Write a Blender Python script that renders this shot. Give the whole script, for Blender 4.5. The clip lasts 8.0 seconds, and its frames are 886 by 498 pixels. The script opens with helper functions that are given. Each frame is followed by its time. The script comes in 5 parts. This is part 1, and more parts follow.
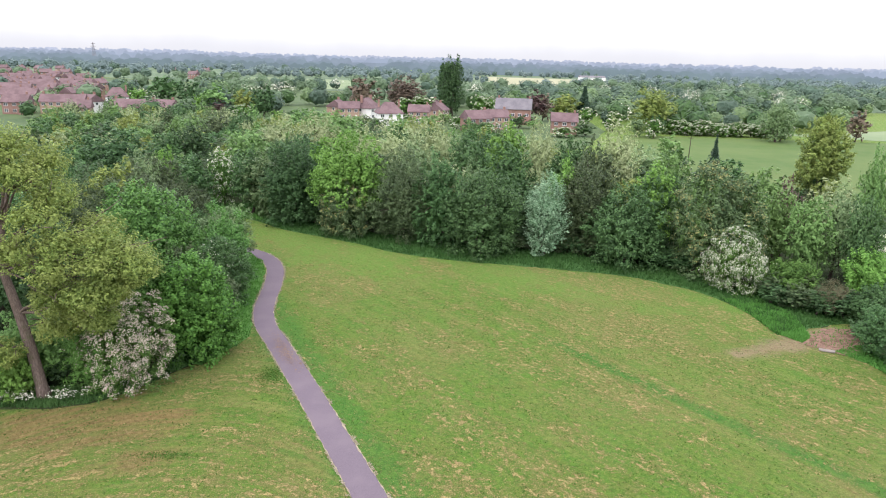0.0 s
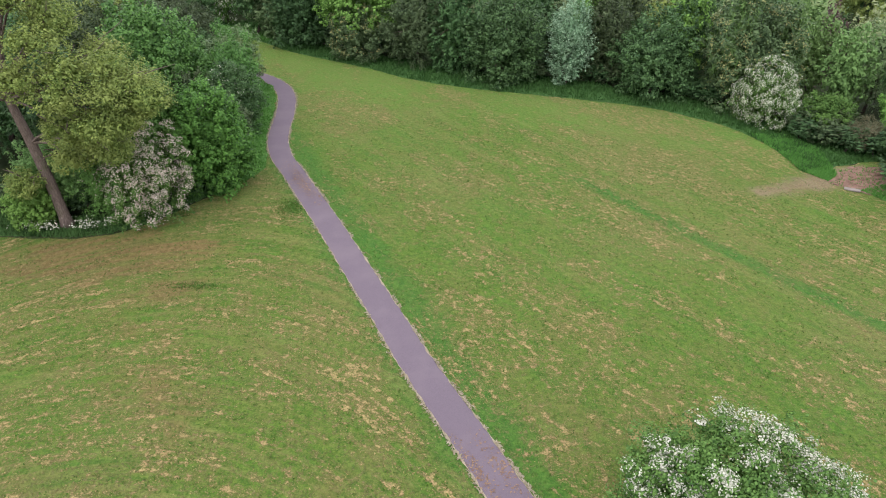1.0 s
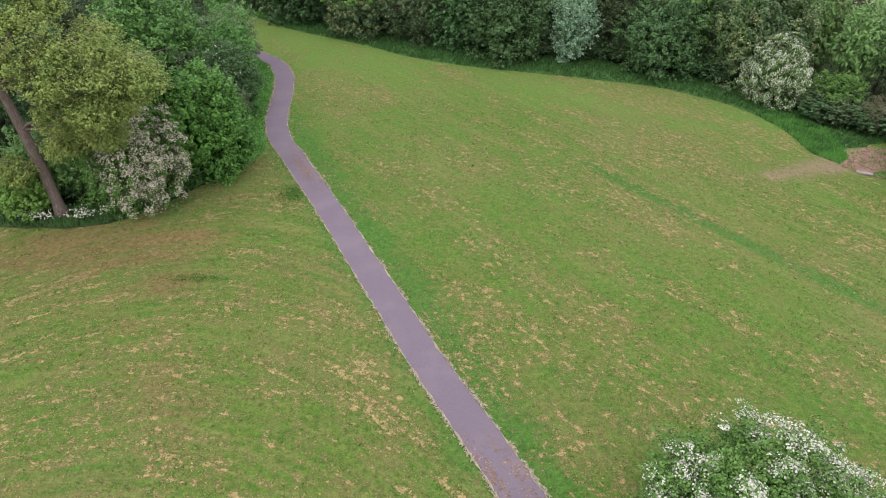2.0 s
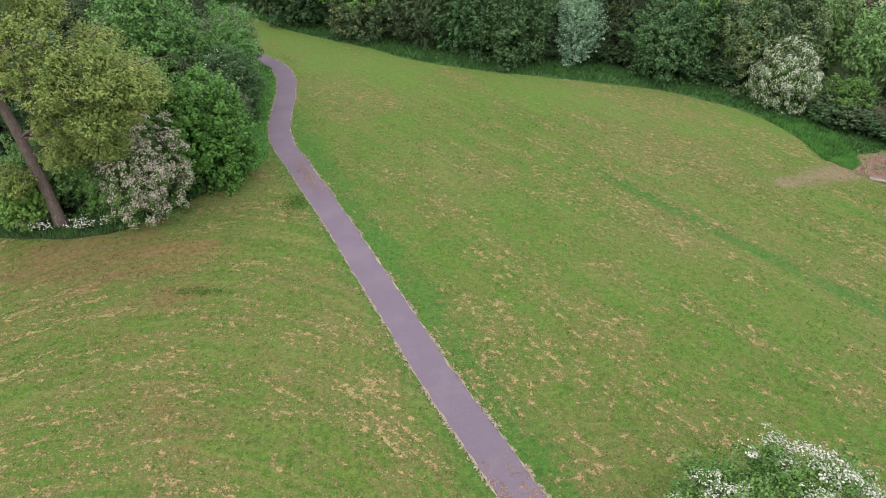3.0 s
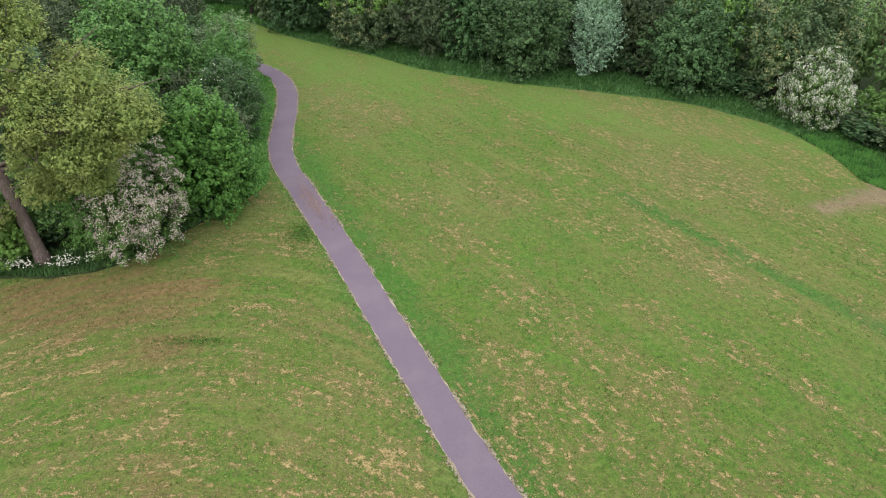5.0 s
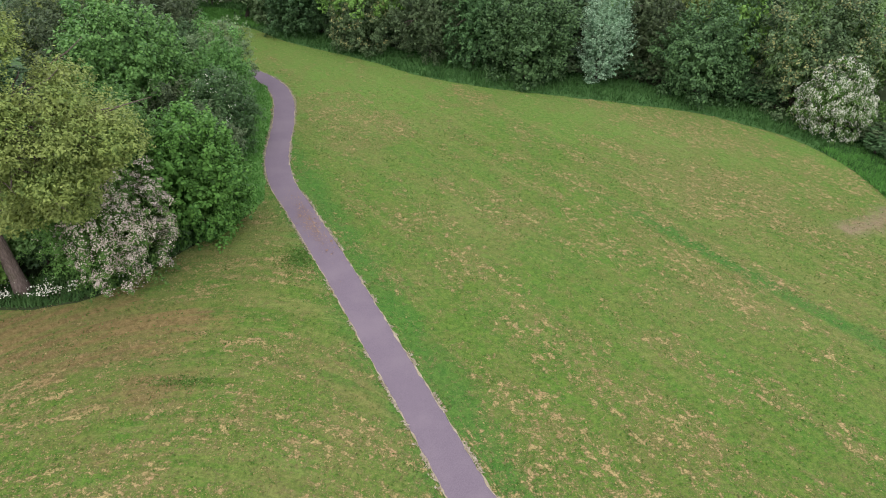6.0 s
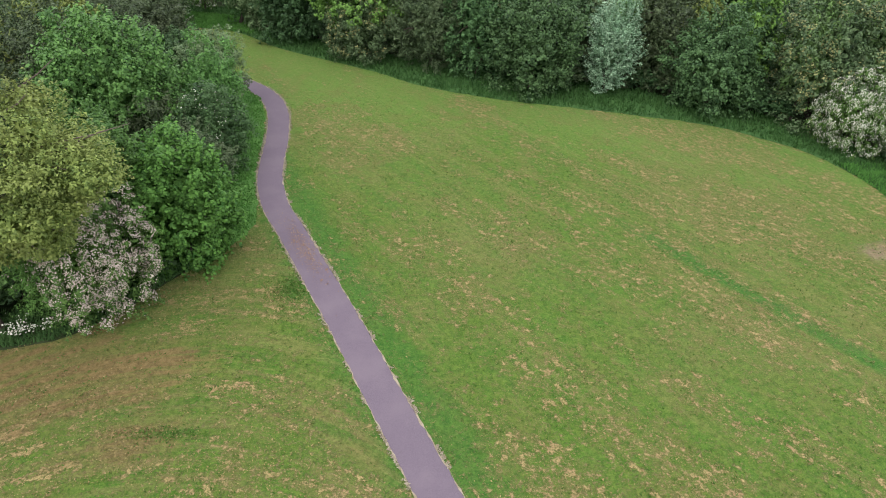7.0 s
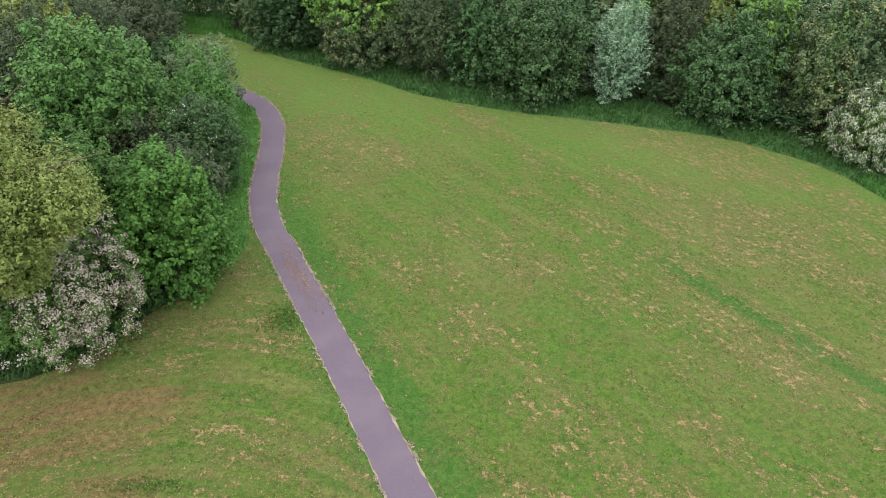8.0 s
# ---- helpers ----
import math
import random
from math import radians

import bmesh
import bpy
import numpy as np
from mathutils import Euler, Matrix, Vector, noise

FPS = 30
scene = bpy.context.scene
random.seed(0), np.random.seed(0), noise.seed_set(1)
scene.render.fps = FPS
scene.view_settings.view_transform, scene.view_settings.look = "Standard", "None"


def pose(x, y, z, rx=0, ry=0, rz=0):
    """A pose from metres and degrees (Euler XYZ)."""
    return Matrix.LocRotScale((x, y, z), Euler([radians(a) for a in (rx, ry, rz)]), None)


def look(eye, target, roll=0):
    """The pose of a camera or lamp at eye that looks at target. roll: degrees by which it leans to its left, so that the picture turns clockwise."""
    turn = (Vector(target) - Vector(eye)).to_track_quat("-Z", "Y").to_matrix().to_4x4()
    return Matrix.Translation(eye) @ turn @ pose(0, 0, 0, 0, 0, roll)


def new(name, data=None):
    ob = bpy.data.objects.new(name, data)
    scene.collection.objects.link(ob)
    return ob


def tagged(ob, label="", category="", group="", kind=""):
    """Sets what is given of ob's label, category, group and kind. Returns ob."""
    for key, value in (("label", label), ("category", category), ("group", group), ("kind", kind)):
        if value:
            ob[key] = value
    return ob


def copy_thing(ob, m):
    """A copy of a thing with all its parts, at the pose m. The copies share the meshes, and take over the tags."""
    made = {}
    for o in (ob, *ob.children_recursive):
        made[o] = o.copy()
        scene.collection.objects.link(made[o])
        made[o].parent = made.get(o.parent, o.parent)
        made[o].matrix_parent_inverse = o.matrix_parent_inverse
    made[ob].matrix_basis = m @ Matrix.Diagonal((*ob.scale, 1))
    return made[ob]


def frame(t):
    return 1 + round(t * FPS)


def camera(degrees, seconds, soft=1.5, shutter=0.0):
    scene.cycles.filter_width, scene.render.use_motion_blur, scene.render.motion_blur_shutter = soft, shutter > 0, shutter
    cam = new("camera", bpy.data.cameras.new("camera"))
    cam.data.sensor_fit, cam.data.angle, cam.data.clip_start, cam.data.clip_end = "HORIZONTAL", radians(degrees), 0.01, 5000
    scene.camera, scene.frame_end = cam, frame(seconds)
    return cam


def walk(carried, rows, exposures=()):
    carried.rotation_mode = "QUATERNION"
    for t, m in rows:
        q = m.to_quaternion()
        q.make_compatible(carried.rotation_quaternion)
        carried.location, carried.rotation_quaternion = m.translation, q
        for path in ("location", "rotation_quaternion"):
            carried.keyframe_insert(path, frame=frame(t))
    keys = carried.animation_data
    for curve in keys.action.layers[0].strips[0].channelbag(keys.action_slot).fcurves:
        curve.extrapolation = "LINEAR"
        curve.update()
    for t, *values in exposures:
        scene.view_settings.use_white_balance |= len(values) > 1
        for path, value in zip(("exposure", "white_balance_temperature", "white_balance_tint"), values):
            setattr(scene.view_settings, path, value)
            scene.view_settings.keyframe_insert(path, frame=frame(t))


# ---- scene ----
cam = camera(66.8, 8.0, soft=1.0)
PATH = [
    (0, (4.029, -7.343, 26.631), (4.116, -5.421, 26.085), 1.5),
    (0.5, (3.375, -6.628, 26.775), (3.481, -4.813, 25.943), 1.8),
    (0.8, (3.052, -6.234, 26.83), (3.134, -4.479, 25.875), 2.0),
    (1, (2.93, -5.869, 26.906), (3.003, -4.152, 25.884), 2.2),
    (1.5, (2.527, -4.903, 27.068), (2.608, -3.223, 25.987), 2.3),
    (3, (1.376, -2.64, 27.312), (1.47, -0.967, 26.22), 2.4),
    (3.5, (0.976, -1.629, 27.348), (1.073, 0.042, 26.252), 2.5),
    (4, (0.559, -0.4, 27.386), (0.661, 1.268, 26.287), 2.5),
    (4.5, (0.254, 1.04, 27.398), (0.357, 2.707, 26.297), 2.6),
    (4.7, (0.118, 1.679, 27.398), (0.223, 3.345, 26.296), 2.6),
    (6, (-0.512, 6.264, 27.426), (-0.399, 7.924, 26.316), 2.8),
    (6.5, (-0.593, 8.127, 27.437), (-0.478, 9.786, 26.325), 2.8),
    (7, (-0.586, 9.983, 27.533), (-0.471, 11.639, 26.418), 2.8),
    (7.5, (-0.614, 11.69, 27.612), (-0.497, 13.345, 26.494), 2.9),
    (8, (-0.64, 13.096, 27.656), (-0.522, 14.75, 26.537), 2.9),
]
walk(cam, [(t, look(eye, target, roll)) for t, eye, target, roll in PATH],
     exposures=[(0, 1.18), (0.3, 0.98), (0.5, 0.88), (1.0, 0.87), (8.0, 0.86)])
# ---- light: an even overcast sky with a weak, wide sun behind the cloud ----
world = bpy.data.worlds.new("overcast_sky")
world.use_nodes = True
scene.world = world
wn = world.node_tree
sky = wn.nodes.new("ShaderNodeTexSky")
sky.sky_type, sky.sun_disc = "NISHITA", False
sky.sun_elevation, sky.sun_rotation = radians(52), radians(200)
cloud = wn.nodes.new("ShaderNodeMix")
cloud.data_type = "RGBA"
cloud.inputs[0].default_value = 0.93
cloud.inputs[7].default_value = (10.2, 10.3, 11.3, 1)
wn.links.new(sky.outputs[0], cloud.inputs[6])
wn.links.new(cloud.outputs[2], wn.nodes["Background"].inputs[0])
wn.nodes["Background"].inputs[1].default_value = 0.1
sun_data = bpy.data.lights.new("sun", "SUN")
sun_data.energy, sun_data.angle, sun_data.color = 0.9, radians(50), (1.0, 0.97, 0.92)
sun = new("sun", sun_data)
sun.matrix_world = look((0, 0, 100), (35, 60, 0))


# ---- node helpers and materials ----
class Nodes:
    def __init__(self, name):
        self.mat = bpy.data.materials.new(name)
        self.mat.use_nodes = True
        self.tree = self.mat.node_tree
        self.bsdf = self.tree.nodes["Principled BSDF"]
        self.out = self.tree.nodes["Material Output"]

    def add(self, kind, **inputs):
        n = self.tree.nodes.new("ShaderNode" + kind)
        for k, v in inputs.items():
            self.put(n, int(k[1:]) if k[0] == "i" and k[1:].isdigit() else k, v)
        return n

    def put(self, n, key, v):
        if isinstance(v, bpy.types.NodeSocket):
            self.tree.links.new(v, n.inputs[key])
        else:
            n.inputs[key].default_value = v

    def noise(self, vec, scale, detail=4.0, rough=0.6):
        n = self.add("TexNoise", Scale=scale, Detail=detail, Roughness=rough)
        if vec is not None:
            self.put(n, "Vector", vec)
        return n.outputs[0]

    def math(self, op, a, b=0.0, clamp=False):
        n = self.tree.nodes.new("ShaderNodeMath")
        n.operation, n.use_clamp = op, clamp
        self.put(n, 0, a)
        self.put(n, 1, b)
        return n.outputs[0]

    def ramp(self, v, lo, hi):
        n = self.tree.nodes.new("ShaderNodeMapRange")
        n.interpolation_type = "SMOOTHSTEP"
        self.put(n, 0, v)
        n.inputs[1].default_value, n.inputs[2].default_value = lo, hi
        return n.outputs[0]

    def mix(self, f, a, b):
        n = self.tree.nodes.new("ShaderNodeMix")
        n.data_type = "RGBA"
        self.put(n, 0, f)
        self.put(n, 6, (*a, 1) if isinstance(a, tuple) else a)
        self.put(n, 7, (*b, 1) if isinstance(b, tuple) else b)
        return n.outputs[2]

    def bump(self, height, strength, distance):
        n = self.add("Bump", Strength=strength, Distance=distance, Height=height)
        self.put(self.bsdf, "Normal", n.outputs[0])

    def finish(self, colour, rough=0.8, spec=0.3, metal=0.0):
        self.put(self.bsdf, "Base Color", (*colour, 1) if isinstance(colour, tuple) else colour)
        self.put(self.bsdf, "Roughness", rough)
        self.put(self.bsdf, "Specular IOR Level", spec)
        self.put(self.bsdf, "Metallic", metal)
        return self.mat


def place(n):
    return n.tree.nodes.new("ShaderNodeNewGeometry").outputs["Position"]


def leaf_material(name, dark, light, tip=None, through_light=0.16, gloss=0.18):
    """Leaves: each leaf has its own shade, each tree its own tone, with patches over the crown."""
    n = Nodes(name)
    geo = n.tree.nodes.new("ShaderNodeNewGeometry")
    info = n.tree.nodes.new("ShaderNodeObjectInfo")
    patch = n.ramp(n.noise(geo.outputs["Position"], 0.55, 3.0), 0.35, 0.68)
    c = n.mix(geo.outputs["Random Per Island"], dark, light)
    c = n.mix(n.math("MULTIPLY", patch, 0.55), c, tip or light)
    hsv = n.tree.nodes.new("ShaderNodeHueSaturation")
    n.put(hsv, "Color", c)
    n.put(hsv, "Hue", n.math("ADD", 0.491, n.math("MULTIPLY", info.outputs["Random"], 0.014)))
    n.put(hsv, "Value", n.math("ADD", 0.90, n.math("MULTIPLY", info.outputs["Random"], 0.26)))
    n.put(hsv, "Saturation", 0.98)
    n.finish(hsv.outputs[0], 0.5, gloss)
    tr = n.tree.nodes.new("ShaderNodeBsdfTranslucent")
    n.put(tr, "Color", hsv.outputs[0])
    ms = n.tree.nodes.new("ShaderNodeMixShader")
    ms.inputs[0].default_value = through_light
    n.tree.links.new(n.bsdf.outputs[0], ms.inputs[1])
    n.tree.links.new(tr.outputs[0], ms.inputs[2])
    n.tree.links.new(ms.outputs[0], n.out.inputs[0])
    return n.mat


LEAF = {
    "dark": leaf_material("dark_leaf", (0.018, 0.046, 0.018), (0.076, 0.146, 0.052)),
    "mid": leaf_material("green_leaf", (0.018, 0.052, 0.018), (0.098, 0.192, 0.064)),
    "fresh": leaf_material("fresh_leaf", (0.036, 0.106, 0.024), (0.130, 0.268, 0.060)),
    "bush": leaf_material("glossy_bush_leaf", (0.022, 0.078, 0.014), (0.116, 0.264, 0.046), gloss=0.14),
    "light": leaf_material("light_leaf", (0.085, 0.170, 0.045), (0.170, 0.292, 0.088)),
    "lime": leaf_material("lime_leaf", (0.078, 0.180, 0.030), (0.178, 0.340, 0.066)),
    "olive": leaf_material("young_oak_leaf", (0.088, 0.142, 0.036), (0.285, 0.352, 0.088), (0.262, 0.286, 0.086), 0.28, 0.12),
    "pale": leaf_material("willow_leaf", (0.185, 0.248, 0.105), (0.345, 0.410, 0.200), (0.355, 0.388, 0.205)),
    "grey": leaf_material("grey_willow_leaf", (0.080, 0.142, 0.056), (0.190, 0.272, 0.120)),
    "dull": leaf_material("dull_leaf", (0.026, 0.048, 0.020), (0.106, 0.154, 0.064), (0.096, 0.124, 0.056)),
    "maple": leaf_material("flowering_maple_leaf", (0.026, 0.060, 0.022), (0.132, 0.208, 0.086), (0.118, 0.168, 0.070)),
    "silver": leaf_material("silver_leaf", (0.030, 0.095, 0.036), (0.430, 0.590, 0.390), (0.18, 0.33, 0.17), 0.16, 0.08),
    "scrub": leaf_material("brown_scrub_leaf", (0.080, 0.080, 0.042), (0.195, 0.190, 0.100), (0.16, 0.145, 0.080)),
    "plum": leaf_material("plum_leaf", (0.055, 0.034, 0.034), (0.120, 0.070, 0.062), (0.11, 0.07, 0.06)),
    "copper": leaf_material("copper_leaf", (0.120, 0.092, 0.066), (0.190, 0.148, 0.108), (0.175, 0.13, 0.092)),
    # haze is tinted into these leaf colours, bluest for the farthest trees
    "valley": leaf_material("hazed_valley_leaf", (0.110, 0.170, 0.098), (0.150, 0.214, 0.124), None, 0.16, 0.05),
    "hazed_far": leaf_material("hazed_far_leaf", (0.120, 0.165, 0.160), (0.150, 0.196, 0.188), None, 0.16, 0.05),
    "valley_dark": leaf_material("hazed_dark_leaf", (0.076, 0.122, 0.090), (0.104, 0.154, 0.112), None, 0.16, 0.05),
    "conifer": leaf_material("conifer_needle", (0.022, 0.050, 0.032), (0.050, 0.092, 0.056)),
    "farbloom": leaf_material("creamy_hedge_blossom", (0.36, 0.37, 0.28), (0.68, 0.66, 0.56), (0.54, 0.54, 0.43), 0.2, 0.08),
    "catkin": leaf_material("pale_yellow_flower", (0.16, 0.18, 0.07), (0.33, 0.33, 0.14), (0.30, 0.28, 0.11), 0.2, 0.1),
    "thorn": leaf_material("hawthorn_leaf", (0.030, 0.090, 0.018), (0.136, 0.262, 0.060), None, 0.16, 0.1),
    "bloom": leaf_material("white_blossom", (0.42, 0.43, 0.33), (0.78, 0.77, 0.66), (0.64, 0.64, 0.50), 0.2, 0.08),
    "pinkbloom": leaf_material("fading_pink_blossom", (0.37, 0.31, 0.255), (0.68, 0.59, 0.51), (0.54, 0.45, 0.38), 0.2, 0.08),
    "straw": leaf_material("dry_grass", (0.205, 0.158, 0.058), (0.415, 0.335, 0.148), (0.35, 0.262, 0.105), 0.1, 0.05),
    "dead": leaf_material("dead_rim_grass", (0.235, 0.200, 0.130), (0.420, 0.370, 0.270), (0.34, 0.29, 0.20), 0.1, 0.05),
    "rust": leaf_material("rusty_path_litter", (0.150, 0.088, 0.058), (0.340, 0.235, 0.150), (0.24, 0.150, 0.105), 0.1, 0.05),
    "tuft": leaf_material("short_grass_tuft", (0.036, 0.100, 0.014), (0.100, 0.185, 0.034), None, 0.25, 0.05),
    # blade colour darkened for the shade along the tree belt
    "blade": leaf_material("grass_blade", (0.030, 0.095, 0.024), (0.066, 0.162, 0.042), None, 0.25, 0.08),
    "lush": leaf_material("lush_grass_blade", (0.056, 0.160, 0.030), (0.120, 0.275, 0.056), None, 0.3, 0.08),
    "nettle": leaf_material("verge_weed", (0.042, 0.108, 0.032), (0.095, 0.190, 0.058), None, 0.3, 0.08),
}


def bark_material(name, a, b):
    n = Nodes(name)
    co = n.tree.nodes.new("ShaderNodeTexCoord").outputs["Object"]
    m = n.add("Mapping", Vector=co, Scale=(6, 6, 1.2))
    v = n.noise(m.outputs[0], 2.2, 6.0, 0.7)
    moss = n.ramp(n.noise(co, 0.7, 3.0), 0.5, 0.75)
    c = n.mix(moss, n.mix(n.ramp(v, 0.3, 0.7), a, b), (0.09, 0.10, 0.05))
    n.bump(v, 0.8, 0.06)
    return n.finish(c, 0.95, 0.15)


BARK = bark_material("oak_bark", (0.085, 0.062, 0.052), (0.19, 0.145, 0.125))
BARK_DARK = bark_material("dark_bark", (0.04, 0.03, 0.025), (0.10, 0.08, 0.065))


def lawn_material():
    """Mown meadow: green sward, straw-dry patches, rows of the mower and fine mottling."""
    n = Nodes("mown_grass")
    p = place(n)
    sep = n.add("SeparateXYZ", i0=p)
    x, y = sep.outputs[0], sep.outputs[1]
    # rows: straight on the open side of the path, arcs on the other
    u = n.math("ADD", n.math("MULTIPLY", x, 0.81), n.math("MULTIPLY", y, 0.585))
    w = n.math("SUBTRACT", n.math("MULTIPLY", x, 0.585), n.math("MULTIPLY", y, 0.81))
    dx = n.math("ADD", x, 11.5)
    rad = n.math("ADD", y, n.math("MULTIPLY", n.math("MULTIPLY", dx, dx), 0.036))
    ang = dx
    side = n.ramp(n.math("ADD", x, n.math("MULTIPLY", n.math("SUBTRACT", y, 17.0), 0.44)), 5.0, 9.0)
    straight = n.add("CombineXYZ", X=u, Y=n.math("MULTIPLY", w, 0.42), Z=0.0)
    curved = n.add("CombineXYZ", X=rad, Y=n.math("MULTIPLY", ang, 0.24), Z=5.0)
    pick = n.tree.nodes.new("ShaderNodeMix")
    pick.data_type = "VECTOR"
    n.put(pick, 0, side)
    n.put(pick, 4, curved.outputs[0])
    n.put(pick, 5, straight.outputs[0])
    rows = pick.outputs[1]
    broad = n.noise(p, 0.055, 4.0, 0.55)
    mid = n.noise(p, 0.42, 5.0, 0.65)
    clump = n.noise(p, 2.6, 4.0, 0.7)
    fine = n.noise(p, 9.0, 4.0, 0.8)
    row = n.noise(rows, 0.62, 4.0, 0.6)
    grain = n.math("ADD", n.math("MULTIPLY", fine, 0.55), n.math("MULTIPLY", clump, 0.45))
    tone = n.ramp(grain, 0.38, 0.62)
    c = n.mix(tone, (0.042, 0.104, 0.012), (0.134, 0.200, 0.034))
    c = n.mix(n.math("MULTIPLY", n.ramp(broad, 0.42, 0.62), 0.62), c, n.mix(tone, (0.088, 0.110, 0.028), (0.194, 0.196, 0.062)))
    c = n.mix(n.math("MULTIPLY", n.ramp(row, 0.42, 0.68), 0.55), c, n.mix(tone, (0.034, 0.116, 0.012), (0.098, 0.208, 0.028)))
    # long thin streaks left by the mower
    lane = n.tree.nodes.new("ShaderNodeMix")
    lane.data_type = "VECTOR"
    n.put(lane, 0, side)
    n.put(lane, 4, n.add("CombineXYZ", X=rad, Y=n.math("MULTIPLY", ang, 0.05), Z=9.0).outputs[0])
    n.put(lane, 5, n.add("CombineXYZ", X=u, Y=n.math("MULTIPLY", w, 0.045), Z=1.0).outputs[0])
    streak = n.noise(lane.outputs[1], 1.25, 3.0, 0.65)
    c = n.mix(n.math("MULTIPLY", n.ramp(streak, 0.54, 0.66), 0.5), c, n.mix(tone, (0.034, 0.100, 0.013), (0.082, 0.164, 0.028)))
    c = n.mix(n.math("MULTIPLY", n.math("SUBTRACT", 1.0, n.ramp(streak, 0.36, 0.46)), 0.4), c, n.mix(tone, (0.130, 0.148, 0.038), (0.216, 0.226, 0.074)))
    # a smooth yellow-green belt towards the trees, where no clippings lie
    rim = n.math("SUBTRACT", n.math("SUBTRACT", 88.0, n.math("MULTIPLY", x, 0.47)), y)
    rim = n.math("SUBTRACT", rim, n.math("MULTIPLY", n.ramp(n.math("SUBTRACT", 10.0, x), 0.0, 22.0), 9.0))
    belt = n.math("MULTIPLY", n.math("SUBTRACT", 1.0, n.ramp(n.math("ADD", rim, n.math("MULTIPLY", n.math("SUBTRACT", broad, 0.5), 8.0)), 1.0, 19.0)), side)
    # its wide reach and brighter tone paint light caught by far blade tips
    c = n.mix(n.math("MULTIPLY", belt, 0.62), c, n.mix(tone, (0.088, 0.178, 0.028), (0.158, 0.246, 0.054)))
    # a greener band along the path, lush spots and one old wheel line across the meadow
    off = n.math("SUBTRACT", n.math("ADD", x, n.math("MULTIPLY", n.math("SUBTRACT", y, 17.0), 0.44)), 7.0)
    near = n.math("SUBTRACT", 1.0, n.ramp(n.math("ADD", n.math("ABSOLUTE", n.math("SUBTRACT", off, 0.6)), n.math("MULTIPLY", mid, 2.4)), 2.8, 5.0))
    wheel = n.math("SUBTRACT", 1.0, n.ramp(n.math("ABSOLUTE", n.math("SUBTRACT", n.math("ADD", u, n.math("MULTIPLY", mid, 1.2)), 46.2)), 0.3, 1.1))
    wheel = n.math("MULTIPLY", wheel, n.ramp(w, -40.0, -28.0))

    def blot(cx, cy, rx, ry, slant, rag):
        """1 inside a ragged ellipse, 0 outside."""
        ca, sa = math.cos(slant), math.sin(slant)
        ex, ey = n.math("SUBTRACT", x, cx), n.math("SUBTRACT", y, cy)
        ax = n.math("DIVIDE", n.math("ADD", n.math("MULTIPLY", ex, ca), n.math("MULTIPLY", ey, sa)), rx)
        ay = n.math("DIVIDE", n.math("SUBTRACT", n.math("MULTIPLY", ey, ca), n.math("MULTIPLY", ex, sa)), ry)
        r2 = n.math("SQRT", n.math("ADD", n.math("MULTIPLY", ax, ax), n.math("MULTIPLY", ay, ay)))
        return n.math("SUBTRACT", 1.0, n.ramp(n.math("ADD", r2, n.math("MULTIPLY", n.math("SUBTRACT", mid, 0.5), rag)), 0.55, 1.1))

    spots = n.math("MAXIMUM", blot(-7.9, 46.0, 1.3, 1.9, 0.2, 1.2), blot(-12.9, 33.7, 1.9, 0.42, 0.12, 0.8))
    lush = n.math("MAXIMUM", n.math("MULTIPLY", near, 0.8), n.math("MULTIPLY", n.math("MULTIPLY", wheel, n.math("SUBTRACT", 1.0, belt)), 0.95))
    lush = n.math("MAXIMUM", lush, n.math("MULTIPLY", spots, 0.8))
    c = n.mix(lush, c, n.mix(tone, (0.024, 0.098, 0.014), (0.076, 0.182, 0.028)))
    c = n.mix(n.math("MULTIPLY", n.math("MULTIPLY", n.ramp(mid, 0.46, 0.70), 0.5), n.math("SUBTRACT", 1.0, lush)), c, n.mix(tone, (0.120, 0.124, 0.034), (0.176, 0.166, 0.054)))
    # thin litter of dry stalks, thick crumbly mats where the mower dropped them
    crumb = n.math("ADD", n.math("MULTIPLY", n.noise(p, 2.5, 7.0, 0.68), 0.58), n.math("MULTIPLY", n.noise(rows, 2.1, 5.0, 0.62), 0.42))
    dryness = n.tree.nodes.new("ShaderNodeAttribute")
    dryness.attribute_name = "dry"
    cover = n.math("ADD", n.math("MULTIPLY", crumb, 1.4), n.math("SUBTRACT", n.math("MULTIPLY", dryness.outputs["Fac"], 0.55), 0.475))
    litter = n.ramp(cover, 0.49, 0.61)
    mats = n.ramp(cover, 0.592, 0.622)
    speck = n.noise(p, 8.0, 5.0, 0.78)
    flecks = n.math("MULTIPLY", n.ramp(speck, 0.525, 0.58), n.math("ADD", 0.12, n.ramp(cover, 0.43, 0.57), True))
    # dark specks paint the small shadows among the stalks
    shade_specks = n.math("MULTIPLY", n.math("SUBTRACT", 1.0, n.ramp(speck, 0.38, 0.46)), 0.42)
    dry = n.mix(n.ramp(n.noise(p, 1.3, 3.0), 0.42, 0.62), (0.405, 0.300, 0.135), (0.372, 0.238, 0.128))
    c = n.mix(n.math("MULTIPLY", litter, 0.42), c, (0.215, 0.180, 0.066))
    c = n.mix(shade_specks, c, n.mix(0.5, c, (0.02, 0.045, 0.008)))
    c = n.mix(n.math("MULTIPLY", flecks, 0.52), c, (0.40, 0.330, 0.148))
    c = n.mix(n.math("MULTIPLY", mats, n.math("ADD", 0.22, n.math("MULTIPLY", n.ramp(speck, 0.42, 0.54), 0.68))), c, n.mix(n.ramp(speck, 0.40, 0.54), n.mix(0.6, dry, (0.09, 0.09, 0.03)), dry))
